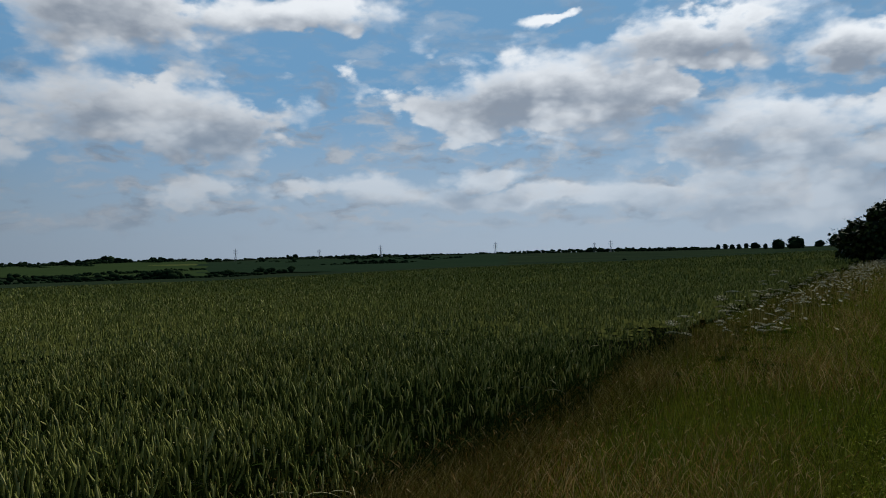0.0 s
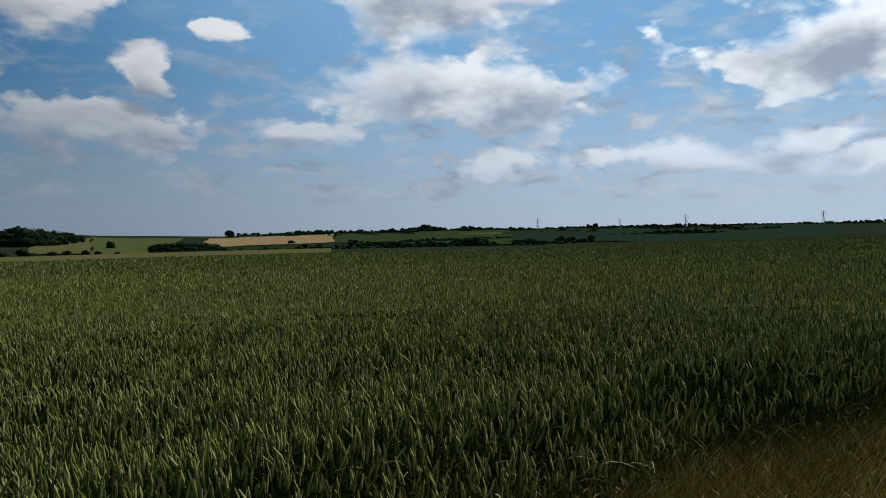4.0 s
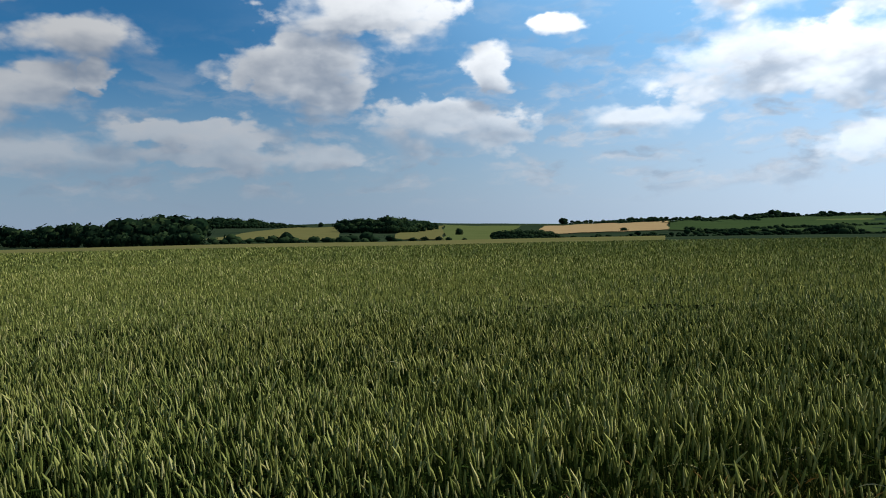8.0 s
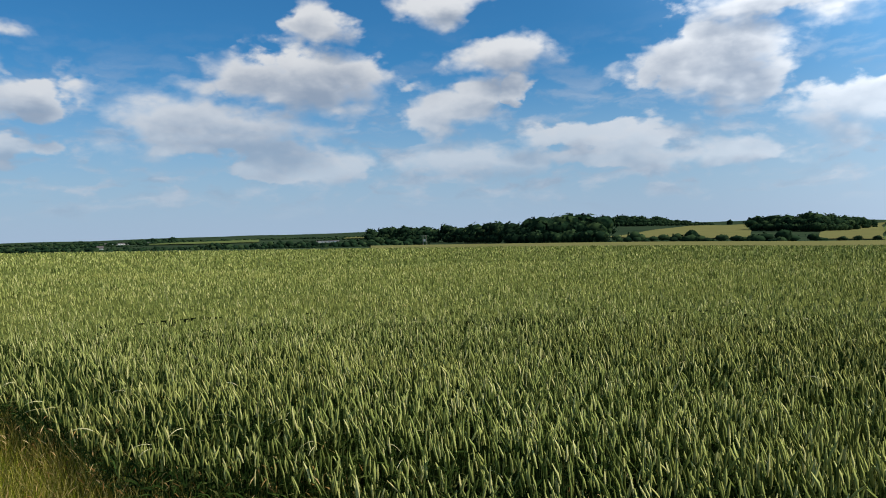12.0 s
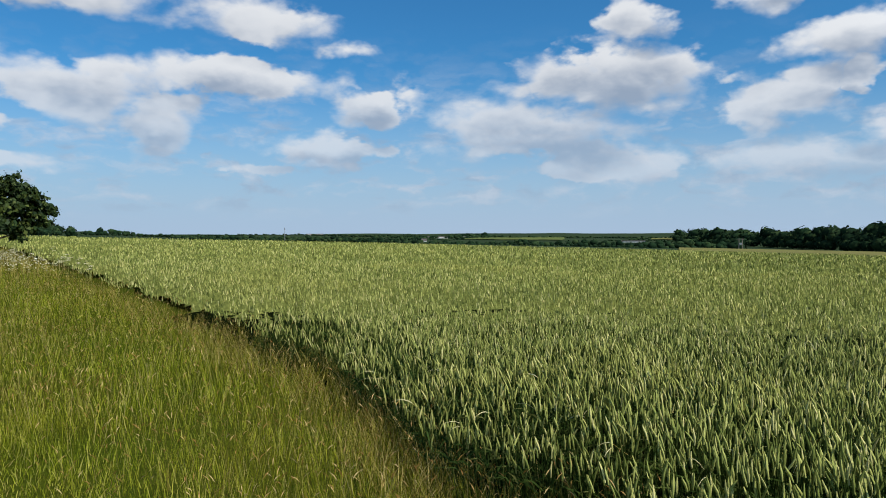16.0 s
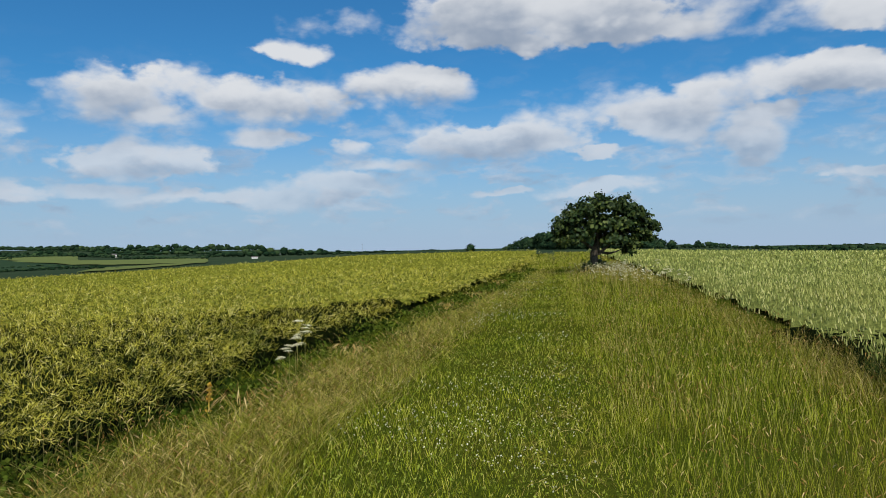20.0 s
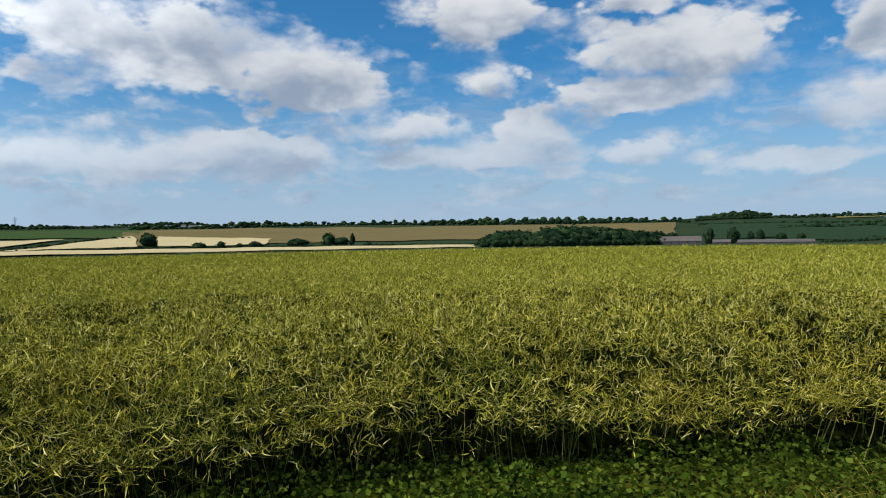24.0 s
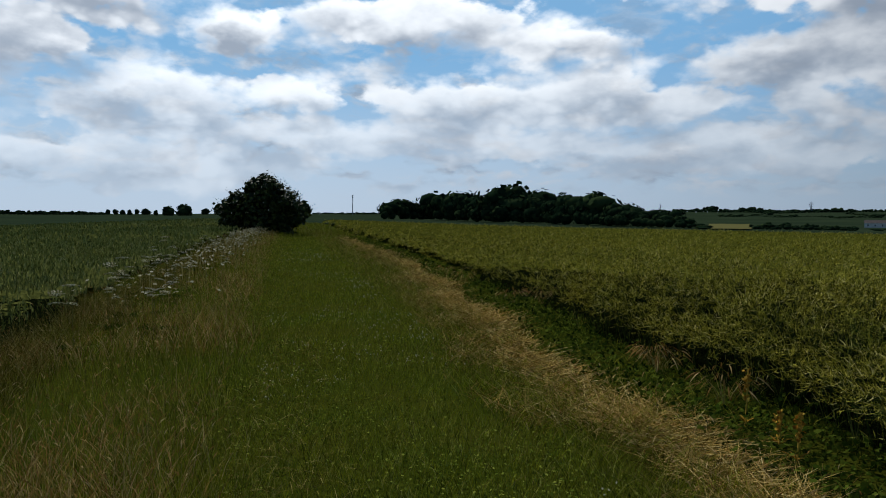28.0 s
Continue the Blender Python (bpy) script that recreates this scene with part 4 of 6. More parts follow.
def wood(name, label, *profile):
    """Trees in a band: heading, height of the foot and height of the trees over it, all in degrees."""
    ref = profile[0][0]
    a = np.array([unwrap(p[0], ref) for p in profile])
    foot, tall = np.array([p[1] for p in profile]), np.array([p[2] for p in profile])
    order = np.argsort(a)
    a, foot, tall = a[order], foot[order], tall[order]
    heap = Heap()
    deep = name == "wood"
    levels = (0.5, 0.78, 1.04) if deep else (0.72, 1.0)
    step = max(0.10, float(np.median(tall)) * 0.28) if deep else max(0.2, float(np.median(tall)) * 0.75)
    for row, level in enumerate(levels):
        az = np.arange(a[0], a[-1] + 1e-3, step)
        az = az + RNG.uniform(-0.45, 0.45, len(az)) * step
        fe, te = np.interp(az, a, foot), np.interp(az, a, tall)
        r = np.array([far_r(q, e) for q, e in zip(az, fe)]) * (1 + 0.02 * row)
        x, y = r * np.cos(np.radians(az)), r * np.sin(np.radians(az))
        z = land(x, y)
        top = EYE.z + r * np.tan(np.radians(fe + te * level * (RNG.uniform(0.80, 1.10, len(az)) if deep else RNG.uniform(0.45, 1.25, len(az)))))
        h = np.maximum(top - z, 1.0)
        high = np.where(row == 0, h * 1.1, h * (0.82 if deep else 0.85))
        w = np.maximum(r * math.radians(step) * RNG.uniform(1.2, 2.2, len(az)), np.minimum(high, h) * RNG.uniform(1.0, 1.7, len(az)))
        crowns(heap, x, y, z + h - high, high, w, 52 if deep else 8)
    tagged(new(name, heap.mesh(name, [M_FARLEAF])), label, {"wood": "wood", "hedgerow": "hedge", "tree_belt": "trees"}[name], kind="stuff")


FAR_TREES = []


def far_tree_meshes():
    for s in range(4):
        heap = Heap()
        x, y = RNG.uniform(-0.16, 0.16, 5), RNG.uniform(-0.16, 0.16, 5)
        crowns(heap, x, y, RNG.uniform(-0.3, 0.1, 5), RNG.uniform(0.75, 0.95, 5), RNG.uniform(0.6, 0.85, 5), 46)
        crown = heap.mesh("far_crown", [M_FARLEAF])
        heap = Heap()
        t = np.arange(6) * np.pi / 3
        ring = lambda q, z: np.stack([q * np.cos(t), q * np.sin(t), np.full(6, z)], -1)
        i = np.arange(6)
        v = np.concatenate([ring(0.05, -0.05), ring(0.032, 0.25), ring(0.02, 0.5)])
        f = np.concatenate([np.stack([k * 6 + i, k * 6 + (i + 1) % 6, k * 6 + 6 + (i + 1) % 6, k * 6 + 6 + i], -1) for k in (0, 1)])
        heap.add(v, f)
        FAR_TREES.append((crown, heap.mesh("far_trunk", [M_BARK])))


far_tree_meshes()


def far_tree(label, az, foot, tall, wide):
    r = far_r(az, foot)
    x, y, z = spot(az, r)
    h = max(EYE.z + r * math.tan(radians(foot + tall)) - z, 1.5)
    w = r * radians(wide) / 0.9
    k = int(az * 10) % 4
    ob = new("tree" if "bush" not in label else "bush")
    ob.matrix_world = pose(x, y, z, 0, 0, az * 37.0) @ Matrix.Diagonal((w, w, h, 1))
    for part_name, me in zip(("crown", "trunk"), FAR_TREES[k]):
        p = new(part_name, me)
        p.parent = ob
    tagged(ob, label, "tree" if "bush" not in label else "bush", group="trees scattered over the far fields")


M_STEEL = material("galvanised_steel", lambda k: k.ramp(k.noise(place(k), 3.0), ((0.3, (0.20, 0.21, 0.22)), (0.7, (0.30, 0.31, 0.32)))), 0.55, 0.4)
M_TIMBER = material("weathered_timber", lambda k: k.ramp(k.noise(place(k), 8.0), ((0.3, (0.10, 0.085, 0.065)), (0.7, (0.22, 0.19, 0.15)))), 0.9, 0.2)
M_ROOF = material("grey_roof", lambda k: k.ramp(k.noise(place(k), 0.5), ((0.3, (0.070, 0.060, 0.055)), (0.7, (0.12, 0.10, 0.09)))), 0.8, 0.2)
M_WALL = material("pale_wall", lambda k: k.ramp(k.noise(place(k), 0.4), ((0.3, (0.58, 0.55, 0.50)), (0.7, (0.74, 0.72, 0.68)))), 0.8, 0.2)
M_BOARD = material("dark_boarding", lambda k: k.ramp(k.noise(place(k), 2.0), ((0.3, (0.045, 0.04, 0.035)), (0.7, (0.09, 0.08, 0.07)))), 0.8, 0.2)
M_GLASS = material("dark_window", lambda k: (0.03, 0.035, 0.04), 0.15, 0.5)


def part(name, bm, mat, parent, label=""):
    me = bpy.data.meshes.new(name)
    bm.to_mesh(me)
    bm.free()
    me.materials.append(mat)
    ob = new(name, me)
    ob.parent = parent
    if label:
        ob["label"] = label
    return ob


def bar(bm, a, b, w):
    a, b = Vector(a), Vector(b)
    d = b - a
    m = Matrix.Translation((a + b) / 2) @ d.to_track_quat("Z", "Y").to_matrix().to_4x4() @ Matrix.Diagonal((w, w, d.length, 1))
    bmesh.ops.create_cube(bm, size=1.0, matrix=m)


def box(bm, lo, hi):
    lo, hi = Vector(lo), Vector(hi)
    bmesh.ops.create_cube(bm, size=1.0, matrix=Matrix.Translation((lo + hi) / 2) @ Matrix.Diagonal((*(hi - lo), 1)))


def pylon(az, foot, tall):
    """A lattice pylon of an overhead power line."""
    r = min(far_r(az, foot), 3300.0)
    x, y, z = spot(az, r)
    h = max(EYE.z + r * math.tan(radians(foot + tall)) - z, 15.0)
    ob = new("pylon")
    ob.matrix_world = pose(x, y, z, 0, 0, az + 20)
    w, t = h * 0.085, max(0.35, h * 0.011)
    for sx in (-1, 1):
        for sy in (-1, 1):
            bm = bmesh.new()
            bar(bm, (sx * w, sy * w, -1), (sx * w * 0.28, sy * w * 0.28, h * 0.55), t)
            bar(bm, (sx * w * 0.28, sy * w * 0.28, h * 0.55), (0, 0, h), t)
            part("leg", bm, M_STEEL, ob)
    for zz, span in ((0.58, 0.16), (0.72, 0.20), (0.86, 0.14)):
        bm = bmesh.new()
        bar(bm, (0, -span * h, zz * h), (0, span * h, zz * h), t)
        bar(bm, (0, -span * h, zz * h), (0, 0, (zz + 0.06) * h), t * 0.7)
        bar(bm, (0, span * h, zz * h), (0, 0, (zz + 0.06) * h), t * 0.7)
        arm = part("cross_arm", bm, M_STEEL, ob)
        for s in (-1, 1):
            bm = bmesh.new()
            bmesh.ops.create_cone(bm, cap_ends=True, segments=6, radius1=t * 0.5, radius2=t * 0.35, depth=h * 0.05, matrix=Matrix.Translation((0, s * span * h * 0.97, zz * h - h * 0.028)))
            part("insulator", bm, M_STEEL, arm)
    bm = bmesh.new()
    for k in range(5):
        a, b = k / 5 * 0.55, (k + 1) / 5 * 0.55
        wa, wb = w * (1 - 0.72 * a / 0.55), w * (1 - 0.72 * b / 0.55)
        for s in (-1, 1):
            bar(bm, (s * wa, -wa, a * h), (s * wb, wb, b * h), t * 0.6)
            bar(bm, (-wa, s * wa, a * h), (wb, s * wb, b * h), t * 0.6)
    part("bracing", bm, M_STEEL, ob)
    tagged(ob, "grey steel lattice pylon on the skyline", "pylon", group="pylons of the power line")


def mast(az, foot, tall):
    r = min(far_r(az, foot), 3000.0)
    x, y, z = spot(az, r)
    h = max(EYE.z + r * math.tan(radians(foot + tall)) - z, 12.0)
    ob = new("mast")
    ob.matrix_world = pose(x, y, z, 0, 0, az)
    bm = bmesh.new()
    bmesh.ops.create_cone(bm, segments=8, radius1=h * 0.022, radius2=h * 0.012, depth=h + 1, matrix=Matrix.Translation((0, 0, h / 2 - 0.5)))
    part("shaft", bm, M_STEEL, ob)
    for k in (0.86, 0.95):
        bm = bmesh.new()
        bmesh.ops.create_cone(bm, cap_ends=True, segments=8, radius1=h * 0.035, radius2=h * 0.035, depth=h * 0.06, matrix=Matrix.Translation((0, 0, h * k)))
        part("aerial", bm, M_STEEL, ob)
    tagged(ob, "thin grey radio mast on the skyline", "mast")


def pole_pair(az, foot, tall):
    """Two wooden poles that carry one transformer of a power line."""
    r = 420.0
    x, y, z = spot(az, r)
    h = EYE.z + r * math.tan(radians(foot + tall)) - z
    ob = new("power_pole")
    ob.matrix_world = pose(x, y, z, 0, 0, az)
    for s in (-0.9, 0.9):
        bm = bmesh.new()
        bmesh.ops.create_cone(bm, segments=8, radius1=0.28, radius2=0.2, depth=h + 1, matrix=Matrix.Translation((0, s, h / 2 - 0.5)))
        part("pole", bm, M_TIMBER, ob)
    bm = bmesh.new()
    bar(bm, (0, -2.0, h * 0.96), (0, 2.0, h * 0.96), 0.3)
    part("cross_arm", bm, M_TIMBER, ob)
    bm = bmesh.new()
    box(bm, (-0.5, -0.6, h * 0.62), (0.5, 0.6, h * 0.74))
    part("transformer", bm, M_STEEL, ob)
    tagged(ob, "twin wooden power poles beyond the wheat", "power pole")


def building(label, az, foot, tall, wide):
    """A pitched-roof farm building or house, seen from its long side."""
    r = min(far_r(az, foot), 3200.0)
    x, y, z = spot(az, r)
    h = max(EYE.z + r * math.tan(radians(foot + tall)) - z, 3.0)
    w = max(r * radians(wide), 5.0)
    barn = "barn" in label or "shed" in label or "farm building" in label
    deep = min(w * 0.5, 16.0)
    wall_h = h * (0.42 if barn else 0.6)
    ob = new("barn" if barn else "house")
    ob.matrix_world = pose(x, y, z, 0, 0, az + 90)
    bm = bmesh.new()
    box(bm, (-w / 2, -deep / 2, -2), (w / 2, deep / 2, wall_h))
    part("wall", bm, M_BOARD if barn else M_WALL, ob)
    bm = bmesh.new()
    o = 0.35
    vs = [bm.verts.new(p) for p in ((-w / 2 - o, -deep / 2 - o, wall_h), (w / 2 + o, -deep / 2 - o, wall_h), (w / 2 + o, 0, h), (-w / 2 - o, 0, h),
                                    (-w / 2 - o, deep / 2 + o, wall_h), (w / 2 + o, deep / 2 + o, wall_h))]
    for q in ((0, 1, 2, 3), (3, 2, 5, 4), (0, 3, 4), (1, 5, 2), (0, 4, 5, 1)):
        bm.faces.new([vs[i] for i in q])
    part("roof", bm, M_ROOF, ob)
    n = max(2, int(w / 6))
    for i in range(n):
        cx = (i + 0.5) / n * w - w / 2
        bm = bmesh.new()
        box(bm, (cx - 0.7, deep / 2, wall_h * 0.3), (cx + 0.7, deep / 2 + 0.06, wall_h * 0.75))
        opening = part("door" if barn and i % 3 == 1 else "window", bm, M_BOARD if barn else M_WALL, ob)
        bm = bmesh.new()
        box(bm, (cx - 0.6, deep / 2 + 0.06, wall_h * 0.34), (cx + 0.6, deep / 2 + 0.09, wall_h * 0.71))
        part("pane" if not barn or i % 3 != 1 else "panel", bm, M_GLASS, opening)
    tagged(ob, label, "barn" if barn else "house")


# added pale strip: its colour stands for sunlight on the wheat's far edge
margin = new("lit_rim_strip", polar_sheet("lit_rim_strip", np.linspace(153, 330, 12), 80, lambda x, y: land(x, y) + 0.35, [M_OLIVE], None, -22.0, 34.0))
tagged(margin, "pale strip added as the lit far edge of the wheat", "field", kind="structure")
field(M_OLIVE, "pale olive hayfield sloping below the wooded hill", (8.6, -0.40), (4.3, -0.37), (4.2, -1.48), (14.9, -1.14))
field(M_OLIVE, "pale olive meadow beside the copse", (359.6, -1.05), (355.7, -0.46), (355.7, -1.71), (359.6, -1.61))
field(M_MEADOW, "light green meadow dotted with bushes", (355.6, -0.42), (349.3, -0.72), (351.3, -1.92), (355.6, -1.90))
field(M_STUBBLE, "tan ripe barley field on the far slope", (347.5, -0.76), (337.8, -0.67), (337.8, -1.29), (348.1, -1.39))
field(M_GREENFIELD, "green field under the ridge", (337.7, -0.67), (323.2, -0.43), (323.2, -1.77), (337.7, -1.33))
field(M_GREENFIELD, "green field below the ridge", (337.0, -0.66), (324.3, -0.59), (324.3, -1.29), (337.0, -1.37))
field(M_MEADOW, "bright green strip of meadow", (327.4, -0.69), (324.1, -0.55), (323.8, -0.86), (327.4, -0.90))
field(M_DARKFIELD, "dark green valley field", (324.1, -0.59), (299.1, -0.47), (299.2, -1.68), (324.1, -1.47))
field(M_MEADOW, "pale field at the edge of the valley", (51.0, -0.35), (42.9, -0.49), (42.9, -0.79), (51.0, -0.66))
field(M_OLIVE, "pale strip of field in the valley", (36.0, -0.56), (33.0, -0.35), (33.0, -0.66), (36.0, -0.69))
field(M_CREAM, "cream ripe barley field below the green slope", (209.7, -0.20), (196.8, -0.09), (203.4, -0.82), (211.9, -0.79))
field(M_CREAM, "cream ripe barley field behind the hedge", (198.1, -0.63), (192.2, 0.17), (191.9, -0.71), (201.3, -0.84))
field(M_CREAM, "cream barley field beside the lone tree", (190.6, 0.06), (182.0, -0.35), (182.6, -0.74), (190.6, -0.74))
field(M_CREAM, "pale stubble strip in front of the hedge", (220.8, -0.84), (165.6, -0.98), (165.6, -1.24), (220.8, -1.07))
field(M_BROWN, "broad brown-olive ripening field", (193.0, 0.58), (149.8, 0.52), (149.8, -0.44), (193.0, -0.66))
field(M_GREENFIELD, "green slope under the ridge wood", (220.7, 0.38), (191.2, 0.63), (192.4, 0.03), (220.7, -0.13))
field(M_MEADOW, "bright green strip of pasture", (215.5, -0.08), (209.7, -0.03), (211.7, -0.49), (215.9, -0.53))
field(M_DARKFIELD, "dark green crop on the valley side", (147.5, 0.48), (132.9, 0.44), (129.1, -0.48), (147.5, -0.79))
field(M_MEADOW, "lighter green strip of field", (132.7, 0.27), (126.8, 0.09), (126.8, -0.30), (131.8, 0.03))
field(M_OLIVE, "pale strip of field near the skyline", (138.9, 0.94), (134.4, 0.94), (134.6, 0.69), (138.9, 0.64))
field(M_DARKFIELD, "dark green valley field by the hedge", (142.2, 0.22), (133.3, 0.08), (126.9, -0.63), (142.2, -0.93))
field(M_MEADOW, "lighter green strip of grass", (131.2, -0.05), (117.8, -0.34), (117.8, -0.62), (127.3, -0.54))
field(M_OLIVE, "olive field beside the wood", (236.3, -0.58), (233.4, -0.56), (233.4, -0.97), (236.3, -0.98))
field(M_MEADOW, "pale strip of grass below the hedge", (125.1, -0.76), (117.8, -0.57), (120.5, -0.81), (126.9, -1.08))
wood("wood", "dark green deciduous wood on a hill", (34.3, -1.00, 1.09), (31.4, -1.10, 1.21), (28.2, -1.21, 1.37), (24.8, -1.35, 1.54), (21.9, -1.48, 1.75), (19.6, -1.53, 2.17), (17.6, -1.56, 2.24), (15.1, -1.61, 2.15))
wood("wood", "green treetops along the hill crest", (15.1, -0.30, 0.83), (13.0, -0.31, 0.84), (11.3, -0.32, 0.76), (9.5, -0.32, 0.45), (6.9, -0.39, 0.23))
wood("hedgerow", "thick dark hedgerow below the hayfield", (14.9, -1.66, 0.61), (13.0, -1.73, 0.93), (10.9, -1.76, 0.63), (7.8, -1.82, 1.09), (6.0, -1.88, 0.82), (4.2, -1.94, 0.69))
wood("wood", "square dark copse", (4.1, -0.89, 1.01), (2.4, -0.93, 1.25), (359.6, -1.01, 1.25), (357.7, -1.01, 1.07), (356.3, -0.86, 0.60))
wood("hedgerow", "dark trees below the copse", (4.4, -1.93, 1.01), (1.9, -2.01, 1.02), (359.6, -1.94, 0.70))
wood("wood", "dark block of trees", (351.6, -1.91, 0.74), (350.3, -1.94, 0.93), (347.6, -1.95, 0.83), (346.5, -1.93, 0.64))
wood("hedgerow", "long dark hedge with bushy trees", (346.5, -1.88, 0.41), (344.0, -1.89, 0.23), (343.1, -1.90, 0.59), (341.8, -1.93, 0.18), (340.2, -1.91, 0.54), (337.1, -1.92, 0.44), (336.4, -1.93, 0.70), (335.0, -1.91, 0.26), (333.0, -1.89, 0.60), (331.0, -1.88, 0.42), (329.1, -1.90, 0.75), (327.7, -1.88, 0.41), (325.9, -1.90, 0.81), (324.5, -1.87, 0.28), (323.2, -1.85, 0.43))
wood("hedgerow", "hedgerow across the green slope", (336.4, -1.49, 0.44), (335.2, -1.47, 0.30), (334.5, -1.52, 0.17), (333.4, -1.50, 0.30), (329.9, -1.35, 0.33), (327.0, -1.32, 0.29), (323.5, -1.21, 0.28))
wood("tree_belt", "belt of trees along the ridge", (345.8, -0.66, 0.27), (341.3, -0.54, 0.22), (339.6, -0.54, 0.31), (337.5, -0.50, 0.26), (334.6, -0.53, 0.22), (332.6, -0.49, 0.17), (331.8, -0.51, 0.51), (329.5, -0.52, 0.54), (328.4, -0.51, 0.21), (326.6, -0.47, 0.45), (324.9, -0.47, 0.24), (323.2, -0.47, 0.27))
far_tree("lone dark round tree", 5.63, -0.34, 0.41, 0.45)
far_tree("lone dark round tree", 354.41, -1.28, 0.60, 0.65)
far_tree("lone dark round tree", 345.89, -0.61, 0.55, 0.81)
far_tree("lone dark round tree", 340.62, -0.56, 0.40, 0.78)
far_tree("lone dark round tree", 341.19, -1.31, 0.40, 0.61)
far_tree("lone dark round tree", 332.98, -0.44, 0.30, 0.40)
far_tree("low dark bush in the meadow", 358.23, -1.74, 0.37, 0.74)
far_tree("low dark bush in the meadow", 357.21, -1.77, 0.46, 0.65)
far_tree("low dark bush in the meadow", 356.05, -1.75, 0.42, 0.65)
far_tree("low dark bush in the meadow", 355.26, -1.82, 0.42, 0.56)
far_tree("low dark bush in the meadow", 353.96, -1.85, 0.37, 0.46)
far_tree("low dark bush in the meadow", 353.31, -1.87, 0.14, 0.37)
wood("tree_belt", "belt of trees along the ridge", (337.0, -0.62, 0.20), (335.6, -0.58, 0.36), (335.0, -0.56, 0.12), (333.9, -0.55, 0.28), (332.8, -0.54, 0.29), (332.1, -0.56, 0.21), (331.4, -0.54, 0.41), (329.9, -0.54, 0.29), (328.3, -0.49, 0.13), (326.8, -0.53, 0.34), (326.0, -0.50, 0.13), (323.9, -0.47, 0.18))
wood("hedgerow", "thin hedge along the skyline", (323.9, -0.51, 0.22), (320.1, -0.46, 0.18), (317.5, -0.43, 0.18), (313.0, -0.39, 0.18), (310.7, -0.39, 0.23), (308.4, -0.39, 0.19), (304.5, -0.37, 0.14), (299.1, -0.38, 0.19), (295.5, -0.31, 0.23), (291.9, -0.33, 0.32), (288.0, -0.36, 0.27), (284.6, -0.33, 0.26), (283.2, -0.32, 0.17))
far_tree("lone dark tree on the skyline", 316.96, -0.44, 0.27, 0.44)
far_tree("lone dark tree on the skyline", 316.47, -0.45, 0.45, 0.53)
far_tree("lone dark tree on the skyline", 312.73, -0.39, 0.23, 0.27)
far_tree("lone dark tree on the skyline", 312.09, -0.41, 0.18, 0.27)
wood("hedgerow", "bushy hedge in the valley", (335.7, -1.66, 0.40), (333.9, -1.68, 0.40), (331.8, -1.77, 0.25), (331.0, -1.75, 0.50), (328.7, -1.84, 0.25), (327.6, -1.88, 0.68), (325.6, -1.95, 0.82), (324.2, -1.91, 0.26), (322.7, -1.86, 0.44), (320.6, -1.79, 0.27))
wood("hedgerow", "bushy hedge across the valley field", (323.5, -1.49, 0.18), (321.4, -1.72, 0.53), (320.1, -1.72, 0.22), (319.3, -1.70, 0.67), (318.0, -1.64, 0.45), (316.9, -1.58, 0.64))
wood("hedgerow", "dark hedge in the far field", (316.0, -1.10, 0.14), (313.9, -1.06, 0.18), (312.1, -1.05, 0.32), (309.3, -1.02, 0.42), (306.8, -0.98, 0.19))
far_tree("dark rounded tree in a row", 282.94, -0.28, 0.39, 0.32)
far_tree("dark rounded tree in a row", 282.45, -0.29, 0.43, 0.44)
far_tree("dark rounded tree in a row", 281.98, -0.29, 0.43, 0.40)
far_tree("dark rounded tree in a row", 281.50, -0.30, 0.47, 0.35)
far_tree("dark rounded tree in a row", 280.99, -0.27, 0.43, 0.35)
far_tree("dark rounded tree in a row", 280.37, -0.28, 0.55, 0.70)
far_tree("dark rounded tree in a row", 279.64, -0.30, 0.42, 0.34)
far_tree("dark rounded tree in a row", 278.76, -0.31, 0.84, 0.98)
far_tree("dark rounded tree in a row", 277.57, -0.34, 1.08, 1.18)
far_tree("dark rounded tree by the field edge", 276.04, -0.24, 0.53, 0.72)
far_tree("dark rounded tree by the field edge", 274.97, -0.26, 0.93, 1.06)
far_tree("low dark bush at the field edge", 298.01, -1.70, 0.18, 0.28)
far_tree("low dark bush at the field edge", 293.68, -1.35, 0.14, 0.22)
far_tree("low dark bush at the field edge", 291.68, -1.24, 0.18, 0.71)
far_tree("low dark bush at the field edge", 289.92, -1.00, 0.13, 0.35)
wood("wood", "dark wood behind the rape field", (262.3, -0.60, 1.43), (261.1, -0.58, 1.57), (260.0, -0.57, 1.94), (259.1, -0.56, 1.07), (258.4, -0.56, 2.08), (256.5, -0.63, 2.13), (254.2, -0.70, 2.36), (252.8, -0.73, 2.72), (251.0, -0.75, 2.85), (248.9, -0.77, 2.61), (248.2, -0.81, 1.97), (246.6, -0.83, 2.41), (244.8, -0.85, 2.44), (243.7, -0.88, 1.98), (242.0, -0.90, 1.84), (240.7, -0.92, 1.60), (238.6, -0.93, 1.28), (237.6, -0.96, 0.79), (236.5, -0.98, 0.30))
wood("hedgerow", "bushy hedge beyond the rape field", (233.5, -0.84, 0.26), (232.2, -0.86, 0.50), (229.9, -0.86, 0.45), (228.1, -0.86, 0.37), (226.7, -0.87, 0.36))
wood("tree_belt", "thin belt of trees on the skyline", (289.7, -0.32, 0.20), (287.7, -0.26, 0.16), (285.2, -0.24, 0.16), (283.0, -0.30, 0.17))
wood("tree_belt", "thin line of trees on the skyline", (267.8, -0.10, 0.14), (265.7, -0.08, 0.14), (262.5, -0.04, 0.14))
